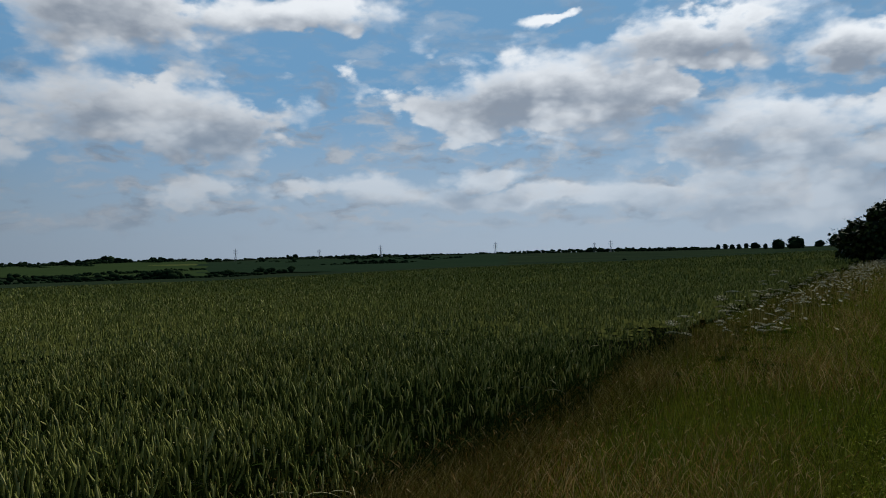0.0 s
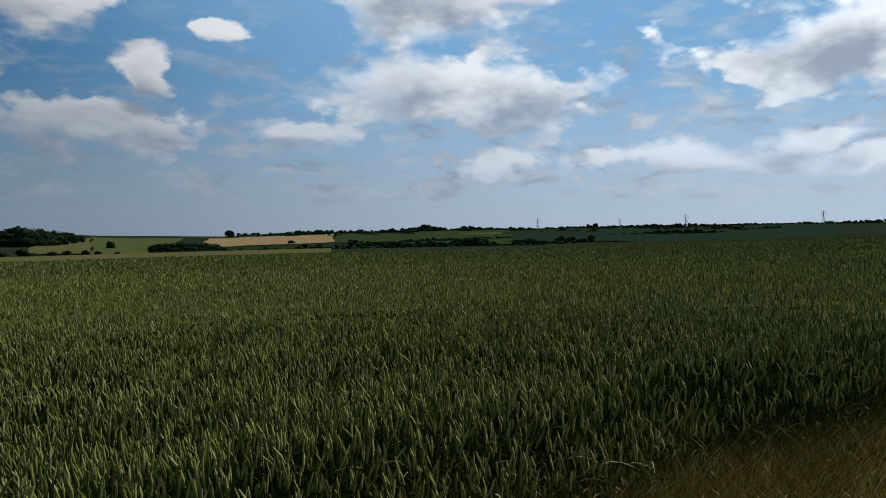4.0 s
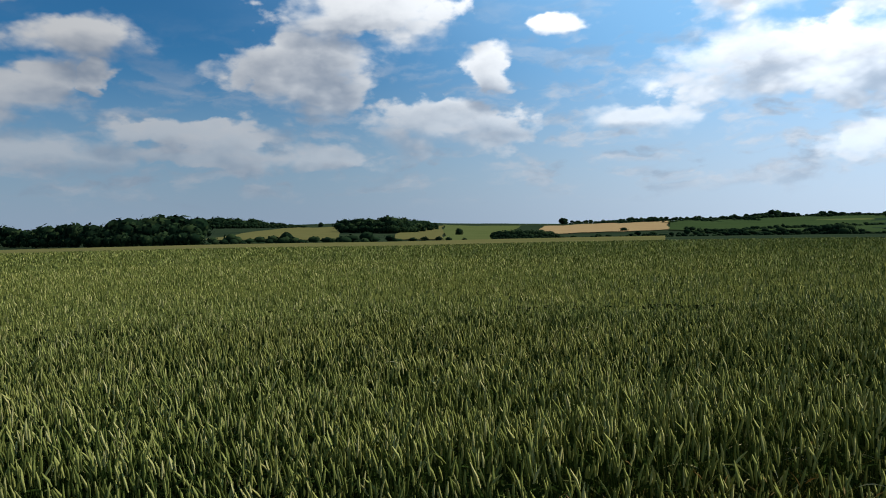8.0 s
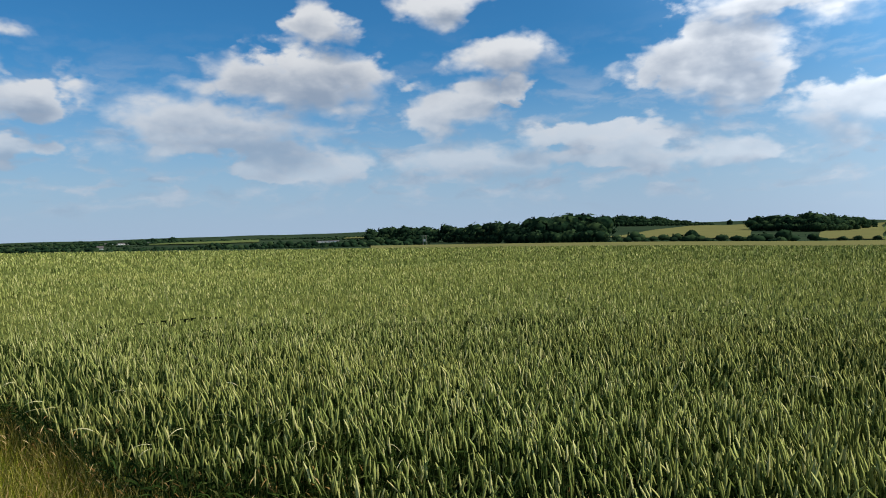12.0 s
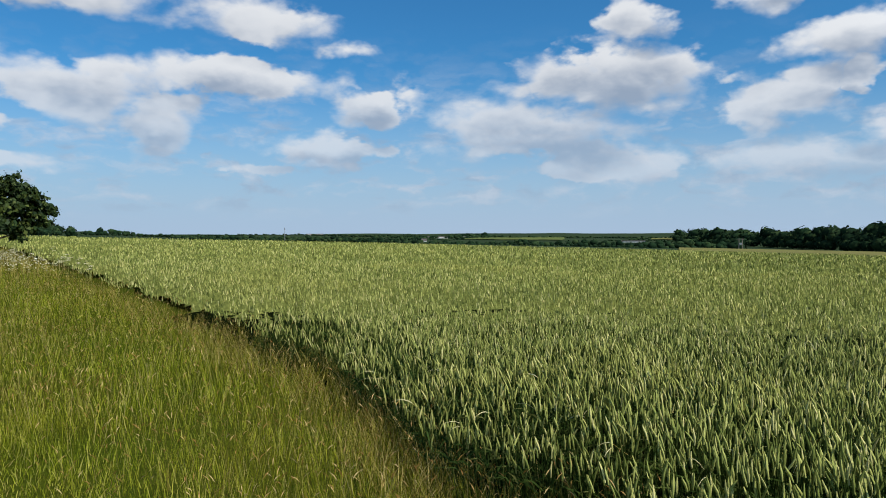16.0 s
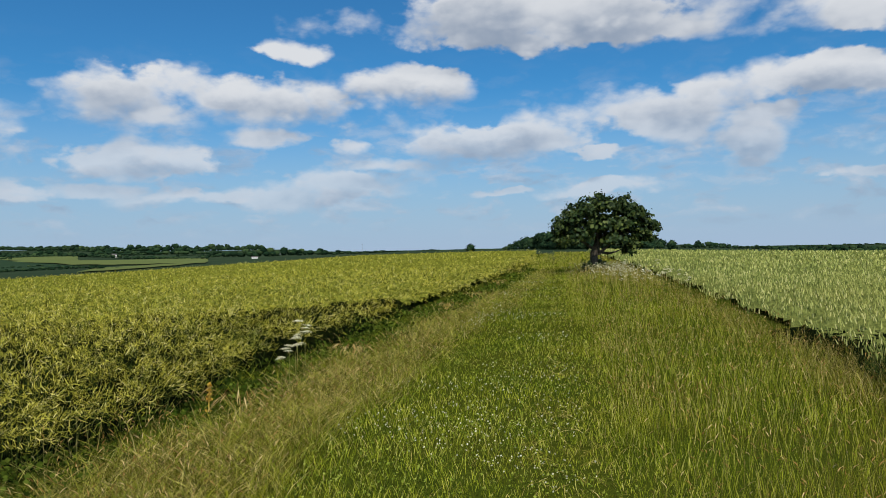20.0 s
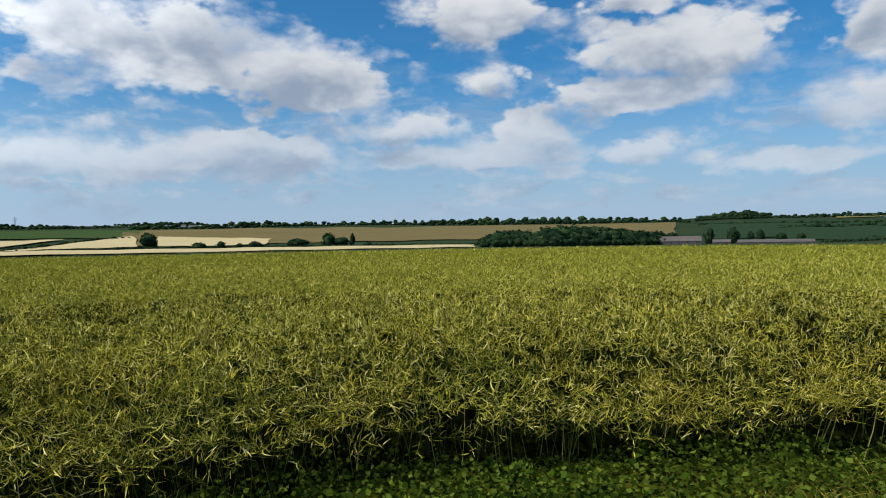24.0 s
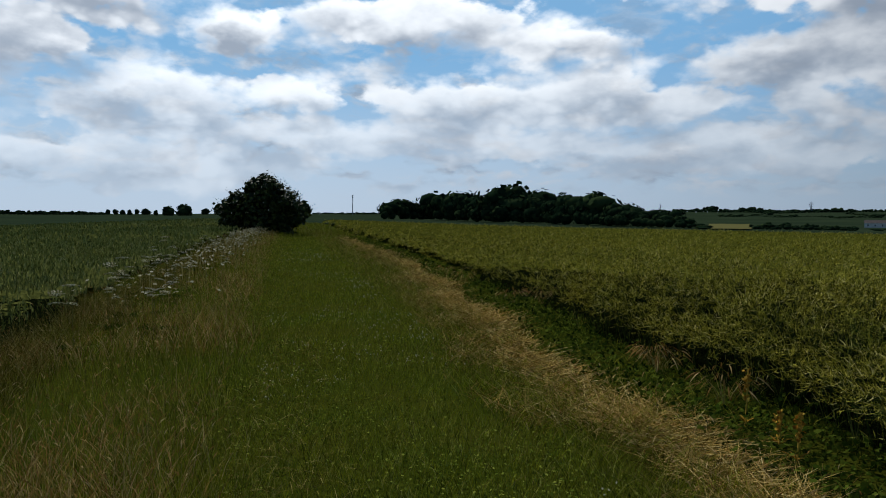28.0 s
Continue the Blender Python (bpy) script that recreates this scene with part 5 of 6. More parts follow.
wood("tree_belt", "dark tree-covered far ridge", (239.9, 0.27, 0.22), (236.5, 0.31, 0.22), (233.9, 0.33, 0.18), (230.4, 0.37, 0.23), (226.7, 0.45, 0.28), (224.0, 0.48, 0.19))
wood("hedgerow", "bushy hedge at the farm", (233.2, -0.93, 0.36), (230.4, -0.91, 0.46), (226.7, -0.89, 0.32))
wood("hedgerow", "dark hedge with trees by the farm", (225.4, -0.88, 0.37), (222.1, -0.90, 0.42), (219.3, -0.88, 0.88), (217.2, -0.86, 1.07), (215.4, -0.84, 0.69))
wood("tree_belt", "trees along the green ridge", (220.1, 0.56, 0.23), (217.0, 0.67, 0.28), (212.4, 0.80, 0.23), (208.8, 0.82, 0.18), (207.5, 0.83, 0.41), (204.4, 0.85, 0.45), (203.1, 0.85, 0.18), (201.8, 0.81, 0.35), (197.8, 0.83, 0.26), (195.8, 0.88, 0.08), (192.8, 0.88, 0.25), (190.6, 0.97, 0.28), (188.4, 0.97, 0.28), (186.6, 0.89, 0.19))
far_tree("bushy tree by the pale field", 213.75, -0.82, 0.88, 1.19)
far_tree("bushy tree by the pale field", 212.83, -0.81, 0.78, 1.19)
far_tree("bushy tree by the pale field", 203.16, -0.84, 0.58, 0.60)
far_tree("broad dark tree in the pale field", 191.25, -0.72, 1.25, 1.39)
wood("tree_belt", "trees along the skyline", (215.1, 0.70, 0.25), (211.3, 0.75, 0.26), (208.9, 0.75, 0.22), (208.1, 0.71, 0.48), (205.6, 0.75, 0.53), (203.4, 0.75, 0.45), (201.3, 0.79, 0.23), (196.8, 0.78, 0.23), (192.6, 0.77, 0.14), (191.2, 0.77, 0.37), (188.5, 0.80, 0.19))
wood("hedgerow", "hedge rising across the pale fields", (201.3, -0.79, 0.23), (198.6, -0.68, 0.32), (196.8, -0.41, 0.28), (194.9, -0.19, 0.28), (192.6, -0.02, 0.23))
wood("hedgerow", "bushes below the green slope", (209.3, -0.20, 0.30), (208.5, -0.08, 0.57), (207.7, -0.08, 0.57), (206.4, -0.09, 0.27), (204.7, -0.05, 0.22))
wood("hedgerow", "long low clipped hedge", (220.8, -0.84, 0.20), (213.6, -0.85, 0.17), (203.0, -0.91, 0.18), (195.4, -0.83, 0.18), (191.7, -0.81, 0.19), (187.5, -0.87, 0.19), (178.3, -0.90, 0.18), (165.2, -0.94, 0.17))
far_tree("rounded tree by the hedge", 187.54, -0.87, 0.60, 1.12)
far_tree("rounded tree by the hedge", 185.91, -0.88, 0.70, 0.74)
far_tree("rounded tree by the hedge", 184.52, -0.89, 0.42, 0.65)
far_tree("rounded tree by the hedge", 183.36, -0.89, 0.56, 1.02)
far_tree("rounded tree by the hedge", 180.15, -0.85, 0.69, 2.01)
far_tree("rounded tree by the hedge", 177.52, -0.86, 1.32, 1.08)
far_tree("rounded tree by the hedge", 176.54, -0.86, 0.73, 1.52)
far_tree("rounded tree by the hedge", 175.65, -0.86, 1.13, 0.44)
far_tree("rounded tree by the hedge", 174.33, -0.86, 0.32, 0.61)
wood("wood", "black-green plantation at the rape field edge", (165.2, -1.15, 0.47), (164.8, -1.15, 0.90), (163.8, -1.15, 1.19), (161.7, -1.14, 1.33), (159.9, -1.17, 1.43), (158.1, -1.16, 1.53), (155.8, -1.14, 1.45), (153.5, -1.12, 1.37))
wood("wood", "dark plantation beside the barn", (159.4, -1.34, 1.63), (156.6, -1.27, 1.44), (154.6, -1.21, 1.25), (152.0, -1.15, 1.06), (150.0, -1.09, 0.83))
wood("tree_belt", "dark belt of trees along the far ridge", (192.4, 0.59, 0.39), (188.6, 0.64, 0.36), (188.3, 0.64, 0.24), (184.6, 0.68, 0.50), (180.7, 0.73, 0.48), (176.6, 0.72, 0.40), (172.2, 0.72, 0.32), (167.7, 0.70, 0.46), (163.2, 0.69, 0.56), (156.2, 0.63, 0.51), (151.6, 0.61, 0.41), (148.9, 0.52, 0.41))
far_tree("slender tree of an avenue on the ridge", 174.85, 0.74, 0.45, 0.39)
far_tree("slender tree of an avenue on the ridge", 173.89, 0.75, 0.54, 0.44)
far_tree("slender tree of an avenue on the ridge", 173.11, 0.75, 0.54, 0.39)
far_tree("slender tree of an avenue on the ridge", 172.14, 0.72, 0.54, 0.35)
far_tree("slender tree of an avenue on the ridge", 171.43, 0.72, 0.54, 0.40)
far_tree("slender tree of an avenue on the ridge", 170.54, 0.73, 0.50, 0.36)
far_tree("slender tree of an avenue on the ridge", 169.91, 0.73, 0.50, 0.40)
far_tree("slender tree of an avenue on the ridge", 169.19, 0.69, 0.55, 0.45)
far_tree("slender tree of an avenue on the ridge", 168.29, 0.70, 0.55, 0.41)
wood("wood", "tree-covered hill on the skyline", (148.3, 0.57, 0.41), (147.5, 0.62, 0.45), (145.7, 0.67, 0.63), (144.7, 0.67, 0.67), (143.1, 0.68, 0.45))
wood("tree_belt", "trees and hedges near the skyline", (143.1, 0.68, 0.27), (140.6, 0.72, 0.31), (138.5, 0.77, 0.30), (136.5, 0.77, 0.26), (135.4, 0.81, 0.34), (132.7, 0.77, 0.25), (129.1, 0.68, 0.20), (126.8, 0.64, 0.35))
wood("hedgerow", "dark hedge along the valley field", (148.0, 0.35, 0.18), (140.6, 0.33, 0.18), (134.6, 0.31, 0.17), (129.8, 0.16, 0.20), (126.8, 0.13, 0.31))
wood("hedgerow", "dark hedge in the valley", (136.9, -0.78, 0.17), (132.7, -0.69, 0.21), (129.1, -0.60, 0.20), (126.8, -0.57, 0.12))
far_tree("dark tree by the farm buildings", 147.28, -1.06, 1.27, 0.80)
far_tree("dark tree by the farm buildings", 145.60, -1.05, 1.27, 0.97)
far_tree("dark tree by the farm buildings", 144.42, -0.76, 0.63, 0.52)
far_tree("dark tree by the farm buildings", 143.73, -0.76, 0.72, 0.60)
far_tree("dark tree by the farm buildings", 142.36, -0.84, 0.62, 0.77)
far_tree("dark tree by the farm buildings", 141.00, -0.82, 0.44, 0.67)
wood("hedgerow", "dark hedge across the valley", (139.6, -1.07, 0.21), (135.3, -0.92, 0.22), (130.3, -0.80, 0.18), (126.0, -0.72, 0.23), (124.2, -0.81, 0.14))
wood("hedgerow", "hedge between valley fields", (135.3, 0.59, 0.26), (133.3, 0.34, 0.26), (130.3, 0.18, 0.31), (127.7, 0.14, 0.50), (125.1, 0.01, 0.23), (120.5, -0.25, 0.28), (117.8, -0.39, 0.32))
wood("tree_belt", "trees and hedges near the skyline", (137.3, 0.71, 0.26), (133.3, 0.74, 0.22), (128.6, 0.72, 0.22), (126.0, 0.74, 0.18), (123.3, 0.52, 0.37), (120.1, 0.44, 0.46), (116.9, 0.40, 0.42), (113.6, 0.32, 0.46))
wood("tree_belt", "wooded far hillside", (125.9, 0.31, 0.33), (122.9, 0.17, 0.37), (120.6, 0.08, 0.56), (117.8, 0.03, 0.51), (116.0, -0.19, 0.60), (113.8, -0.28, 0.68), (111.6, -0.23, 0.68), (109.4, -0.22, 0.62), (106.4, -0.10, 0.22), (103.2, -0.07, 0.17), (99.7, -0.01, 0.13))
far_tree("pair of dark bushes in the field", 125.84, -0.85, 0.41, 0.53)
far_tree("pair of dark bushes in the field", 125.26, -0.85, 0.36, 0.54)
wood("wood", "dark green wood on a rounded hill", (94.1, -0.05, 0.18), (93.4, -0.06, 0.50), (92.5, -0.08, 0.82), (91.2, -0.10, 1.23), (89.6, -0.13, 1.37), (87.6, -0.17, 1.38), (84.8, -0.22, 1.16), (82.5, -0.27, 0.97), (81.6, -0.28, 0.74))
far_tree("rounded bush at the field edge", 96.73, -0.09, 0.71, 0.77)
far_tree("rounded bush at the field edge", 80.86, -0.39, 0.88, 0.84)
wood("hedgerow", "hedge running along the far wheat edge", (80.3, -0.26, 0.33), (79.1, -0.28, 0.56), (77.4, -0.31, 0.33), (74.6, -0.46, 0.28), (71.9, -0.60, 0.28))
wood("tree_belt", "low wooded distance", (71.9, -0.60, 0.28), (67.8, -0.66, 0.32), (63.4, -0.78, 0.40), (59.3, -0.93, 0.52), (55.3, -1.02, 0.34), (51.6, -1.14, 0.37), (47.5, -1.22, 0.39))
wood("tree_belt", "low wooded distance beyond the valley", (73.5, -0.60, 0.31), (70.0, -0.67, 0.37), (65.6, -0.75, 0.38), (61.2, -0.83, 0.35), (56.6, -1.04, 0.40), (51.3, -1.16, 0.32), (45.8, -1.28, 0.60), (41.0, -1.34, 0.60), (37.9, -1.44, 0.65), (33.3, -1.49, 0.78), (29.7, -1.52, 0.96))
wood("tree_belt", "bluish wooded skyline", (73.5, -0.36, 0.16), (64.4, -0.33, 0.17), (54.0, -0.47, 0.18), (41.0, -0.55, 0.19), (31.0, -0.61, 0.18))
pylon(321.10, -0.31, 0.80)
pylon(314.59, -0.36, 0.73)
pylon(309.61, -0.37, 0.97)
pylon(300.19, -0.32, 0.97)
pylon(290.95, -0.12, 0.72)
pylon(292.23, -0.19, 0.64)
pylon(213.90, 0.96, 1.09)
pylon(208.66, 0.93, 0.61)
pylon(199.79, 1.06, 0.64)
pylon(239.94, 0.36, 0.65)
pylon(229.45, 0.52, 0.69)
pylon(220.76, 0.69, 0.88)
mast(264.65, -0.11, 1.61)
mast(65.52, -0.79, 1.14)
mast(105.67, 0.21, 0.50)
pole_pair(29.57, -1.52, 1.00)
pylon(229.44, 0.51, 0.66)
building("long grey-roofed farm barn", 151.11, -1.10, 0.60, 6.38)
building("low farm shed with a pale roof", 146.44, -1.10, 0.32, 1.24)
building("low farm shed with a pale roof", 143.98, -1.12, 0.31, 2.60)
building("low farm shed with a pale roof", 141.42, -1.09, 0.27, 2.53)
building("white farmhouse by the hedge", 225.43, -0.60, 0.51, 1.29)
building("low grey farm building", 216.76, -0.44, 0.32, 2.32)
building("pale house on the skyline", 188.65, 0.76, 0.28, 0.37)
building("pale house on the skyline", 188.04, 0.76, 0.23, 0.46)
building("pale house on the skyline", 184.93, 0.79, 0.19, 0.56)
building("pale village house among the trees", 124.33, 0.01, 0.28, 0.33)
building("pale village house among the trees", 114.18, -0.36, 0.23, 0.49)
building("pale village house among the trees", 117.53, 0.07, 0.18, 0.55)
building("pale village house among the trees", 112.42, -0.07, 0.18, 0.44)
building("pale distant building beyond the valley", 54.28, -1.01, 0.45, 0.26)
building("pale distant building beyond the valley", 53.09, -0.52, 0.14, 1.78)
building("pale distant building beyond the valley", 50.96, -0.52, 0.14, 0.68)
building("pale distant building beyond the valley", 63.14, -0.29, 0.13, 1.40)
building("pale distant building beyond the valley", 37.46, -0.93, 0.14, 1.85)
building("pale distant building beyond the valley", 46.77, -1.23, 0.32, 0.41)

# broken hedges and tree lines that divide the far slopes
HEDGES = ((112, 150, -0.1, 0.55), (200, 246, -0.1, 0.5), (30, 76, -0.95, -0.4), (286, 345, -0.8, -0.45))
for lo, hi, low, high in HEDGES:
    for k in range(9):
        a = lo + (hi - lo) * RNG.random() * 0.8
        b = min(a + RNG.uniform(4, 12), hi)
        e = low + (high - low) * (k + RNG.random()) / 9
        steps = np.linspace(a, b, 9)
        wood("hedgerow", "dark broken hedge with trees on the far slope", *[(q, e + 0.06 * math.sin(q * 1.7 + k), RNG.choice((0.10, 0.14, 0.2, 0.32))) for q in steps])

# ---------------------------------------------------------------- the lone tree, and the bush on the track


def tube(heap, pts, radii, slot=0, sides=7):
    pts, radii = np.array(pts, float), np.array(radii, float)
    d = unit(np.gradient(pts, axis=0))
    a = unit(np.cross(d, np.array([0.31, 0.87, 0.12])))
    b = np.cross(d, a)
    t = np.arange(sides) * 2 * np.pi / sides
    v = pts[:, None] + radii[:, None, None] * (a[:, None] * np.cos(t)[None, :, None] + b[:, None] * np.sin(t)[None, :, None])
    k = len(pts)
    i, j = np.meshgrid(np.arange(k - 1), np.arange(sides), indexing="ij")
    f = np.stack([i * sides + j, i * sides + (j + 1) % sides, (i + 1) * sides + (j + 1) % sides, (i + 1) * sides + j], -1).reshape(-1, 4)
    heap.add(v, f, slot)


def limb_path(a, b, wob=0.25, n=7):
    s = np.linspace(0, 1, n)[:, None]
    a, b = np.array(a, float), np.array(b, float)
    p = a + (b - a) * s + np.sin(s * np.pi) * RNG.normal(0, wob, 3) + np.array([0, 0, 0.3]) * np.sin(s * np.pi)
    return p


def broad_tree(name, label, category, x, y, clumps, leaf, per, stems, twist, size=(1.0, 1.0, 1.0)):
    """clumps: centre and half sizes of the leafy masses; stems: ends and foot radius of trunk and limbs."""
    ob = new(name)
    ob.matrix_world = pose(x, y, float(land(x, y)), 0, 0, twist) @ Matrix.Diagonal((*size, 1))
    for i, (a, b, r0, r1) in enumerate(stems):
        heap = Heap()
        p = limb_path(a, b, 0.12 if i == 0 else 0.25)
        tube(heap, p, np.linspace(r0, r1, len(p)))
        limb = new("trunk" if i == 0 else "limb", heap.mesh("limb", [M_BARK]))
        limb.parent = ob
    heap = Heap()
    for cx, cy, cz, hx, hy, hz in clumps:
        m = int(per * (hx * hy * hz) ** 0.5)
        d = sphere_dirs(m)
        rad = RNG.uniform(0.35, 1.0, m) ** 0.5
        lump = 1 + 0.22 * np.sin(d[:, 0] * 7 + cx) * np.sin(d[:, 1] * 6 + cy) + 0.12 * np.sin(d[:, 2] * 11 + cz)
        c = np.array([cx, cy, cz]) + d * np.array([hx, hy, hz]) * (rad * lump)[:, None]
        keep = np.sin(c[:, 0] * 3.1 + c[:, 2] * 2.3) * np.sin(c[:, 1] * 2.7 + c[:, 2] * 3.7) > (-0.62 if name == "tree" else -0.4)
        c, d = c[keep], d[keep]
        tufts(heap, c, unit(d + RNG.normal(0, 0.6, d.shape) + np.array([0, 0, 0.5])), leaf * RNG.uniform(0.55, 1.25, len(c)))
        # loose sprays stick out of the outline
        q = max(6, m // 28)
        o = sphere_dirs(q)
        tip = np.array([cx, cy, cz]) + o * np.array([hx, hy, hz])
        for s in np.linspace(0.0, 0.34 if name == "tree" else 0.55, 5):
            tufts(heap, tip + o * s + RNG.normal(0, 0.05, (q, 3)), o, leaf * np.full(q, 0.8 - s))
    crown = new("crown", heap.mesh("crown", [M_LEAF]))
    crown.parent = ob
    tagged(ob, label, category)


TREE_X = 2.42


def lone_tree():
    clumps = []
    # local x runs across the track towards the wheat, wind-swept that way
    for cx, cz, hx, hz in ((-2.7, 3.8, 1.0, 0.85), (-2.5, 2.8, 1.0, 0.6), (-1.6, 4.6, 1.1, 0.85), (-0.4, 5.1, 1.1, 0.75), (0.9, 5.4, 1.1, 0.6), (2.2, 5.2, 1.1, 0.55),
                           (3.2, 4.8, 0.9, 0.5), (4.0, 4.2, 0.8, 0.4), (4.7, 3.7, 0.6, 0.22), (3.6, 3.4, 1.0, 0.4), (0.3, 4.0, 1.7, 0.9), (2.0, 4.0, 1.5, 0.8),
                           (-1.2, 3.3, 1.4, 0.8), (1.2, 2.8, 1.4, 0.6), (3.0, 2.5, 0.9, 0.35), (2.6, 1.95, 0.35, 0.2),
                           (4.3, 2.9, 0.6, 0.2), (-3.3, 3.0, 0.4, 0.35), (5.1, 3.6, 0.3, 0.12), (0.2, 6.0, 0.35, 0.15), (2.4, 5.75, 0.4, 0.15)):
        for k in (-1, 0, 1):
            w = (0.9, 1.1, 0.9)[k + 1]
            clumps.append((cx + RNG.normal(0, 0.15), k * 2.0 * (1 - abs(cx) / 6) + RNG.normal(0, 0.2), cz - abs(k) * 0.35, hx * 0.85 * w, hx * 0.7, hz * 0.9 * w))
    for cx, cz in ((-0.85, 0.35), (-0.4, 0.55), (0.45, 0.5), (0.9, 0.3), (0.2, 0.4), (0.1, 0.75)):
        clumps.append((cx, RNG.normal(0, 0.3), cz, 0.45, 0.5, 0.34))
    stems = [((0, 0, -0.2), (0.25, 0.1, 2.4), 0.42, 0.26)]
    for bx, by, bz in ((-2.6, 0.6, 3.6), (-1.2, -1.2, 4.6), (0.4, 0.9, 5.1), (2.2, -0.6, 4.9), (4.2, 0.4, 3.6), (2.6, 1.2, 1.9), (-2.0, -0.8, 2.6), (3.4, -0.5, 2.9)):
        stems.append(((0.2, 0.08, RNG.uniform(1.4, 2.2)), (bx, by, bz), 0.14, 0.03))
    broad_tree("tree", "dark green wind-swept hawthorn tree beside the grassy track", "tree", TREE_X, 41.5, clumps, 0.16, 330, stems, 0, (0.68, 0.68, 0.75))


def track_bush():
    clumps = []
    for cx, cz, hx, hz in ((-2.4, 1.2, 1.0, 0.9), (-1.5, 2.3, 1.2, 1.1), (-0.4, 3.2, 1.2, 1.2), (0.5, 3.6, 1.0, 0.95), (1.5, 2.7, 1.2, 1.1), (2.3, 1.7, 0.95, 1.0),
                           (2.9, 2.2, 0.6, 0.6), (-2.8, 2.3, 0.7, 0.5), (-2.2, 2.9, 0.7, 0.5), (0.2, 1.6, 1.9, 1.3), (-1.2, 0.8, 1.3, 0.8), (1.2, 0.8, 1.3, 0.8), (0.1, 4.2, 0.7, 0.5), (-0.8, 3.9, 0.6, 0.5)):
        for k in (-1, 0, 1):
            clumps.append((cx + RNG.normal(0, 0.15), k * 1.3 + RNG.normal(0, 0.2), cz - abs(k) * 0.3 + 0.05, hx * 0.95, hx * 0.85, hz * 0.95))
    stems = [((0, 0, -0.2), (0.2, 0, 2.2), 0.16, 0.09)]
    for bx, by, bz in ((-1.9, 0.4, 2.6), (-0.8, -0.7, 3.4), (0.6, 0.6, 3.8), (1.8, -0.3, 2.6), (2.4, 0.5, 1.9)):
        stems.append(((RNG.normal(0, 0.15), RNG.normal(0, 0.15), 0.0), (bx, by, bz), 0.09, 0.02))
    broad_tree("bush", "dense dark green hawthorn bush at the edge of the track", "bush", 1.6, -57.0, clumps, 0.16, 330, stems, 180)


lone_tree()
track_bush()

# ---------------------------------------------------------------- flowers of the verge


def umbel_heads(seed):
    g = np.random.default_rng(seed)
    bm = bmesh.new()
    for i in range(15):
        a, q = i * 2.4, 0.021 * math.sqrt(i)
        c = Vector((q * math.cos(a), q * math.sin(a), -0.012 * (q / 0.08) ** 2 + g.uniform(0, 0.004)))
        bmesh.ops.create_cone(bm, cap_ends=True, segments=6, radius1=0.013, radius2=0.009, depth=0.009, matrix=Matrix.Translation(c))
    return bm


def flower_stem(height, lean, heads):
    bm = bmesh.new()
    bar(bm, (0, 0, -0.03), (lean * 0.4, 0, height * 0.7), 0.008)
    for dx, dy, z in heads:
        bar(bm, (lean * 0.4, 0, height * 0.7), (dx, dy, z - 0.03), 0.005)
        for i in range(6):
            a = i * math.pi / 3
            bar(bm, (dx, dy, z - 0.035), (dx + 0.06 * math.cos(a), dy + 0.06 * math.sin(a), z - 0.012), 0.0025)
    return bm


def hogweed(kind):
    """An umbel plant: stem, leaves and flat white flower heads."""
    g = np.random.default_rng(100 + kind)
    h = (0.95, 0.78, 1.05)[kind]
    tops = [(g.uniform(-0.05, 0.05), 0.0, h)] + [(g.uniform(-0.22, 0.22), g.uniform(-0.22, 0.22), h * g.uniform(0.72, 0.95)) for _ in range((4, 2, 3)[kind])]
    ob = new("hogweed")
    part("stem", flower_stem(h, g.uniform(-0.1, 0.1), tops), M_RAPESTEM, ob)
    for hx, hy, hz in tops:
        p = part("flower_head", umbel_heads(int(hz * 1000)), M_PETAL, ob)
        p.location = (hx, hy, hz)
        p.rotation_euler = (g.uniform(-0.25, 0.25), g.uniform(-0.25, 0.25), g.uniform(0, 6))
        p.scale = (1.4, 1.4, 1.4) if hz == h else (1.15, 1.15, 1.15)
    n = 7
    out = around(n)
    for i in range(n):
        heap = Heap()
        o = out[i:i + 1]
        ribbons(heap, np.array([[0.0, 0.0, 0.05]]) + o * 0.02, unit(o + np.array([0, 0, 0.9])), o * 0.4 + np.array([0, 0, -0.6]), RNG.uniform(0.2, 0.38, 1), np.full(1, 0.09), (0.1, 0.7, 1.0, 0.7, 0.1))
        leaf = new("leaf", heap.mesh("leaf", [M_WEED]))
        leaf.parent = ob
    return tagged(ob, "white-flowered hogweed standing in the verge", "wild flower", group="umbel flowers along the track")


HOGWEED = [hogweed(k) for k in range(3)]


def stand(ob, x, y, turn, scale=1.0):
    m = pose(x, y, float(land(x, y)) + 0.02, 0, 0, turn)
    c = copy_thing(ob, m)
    c.scale = (scale, scale, scale)
    return c


for k, (x, y, q) in enumerate(((-3.5, 9.1, 0.70), (-3.1, 8.0, 0.62), (-2.95, 7.4, 0.54), (-3.2, 8.6, 0.6))):
    stand(HOGWEED[k % 3], x, y, k * 77, q)
for k, (x, y) in enumerate(((2.5, -12.4), (1.85, -11.3), (2.1, -13.6), (1.9, -14.4), (1.65, -9.6), (2.2, -9.9), (1.95, -21.5), (1.6, -26.0))):
    stand(HOGWEED[k % 3], x, y, k * 47, RNG.uniform(0.55, 0.8))
for k in range(40):
    y = -9.0 - 46.0 * (k / 40.0) ** 1.1 + RNG.normal(0, 0.5)
    stand(HOGWEED[k % 3], 2.15 + RNG.normal(0, 0.42), y, k * 61, RNG.uniform(0.5, 0.85))
for k in range(14):
    stand(HOGWEED[k % 3], 3.5 + RNG.normal(0, 0.7), 23.0 + k * 1.3 + RNG.normal(0, 0.5), k * 83, RNG.uniform(0.6, 0.9))
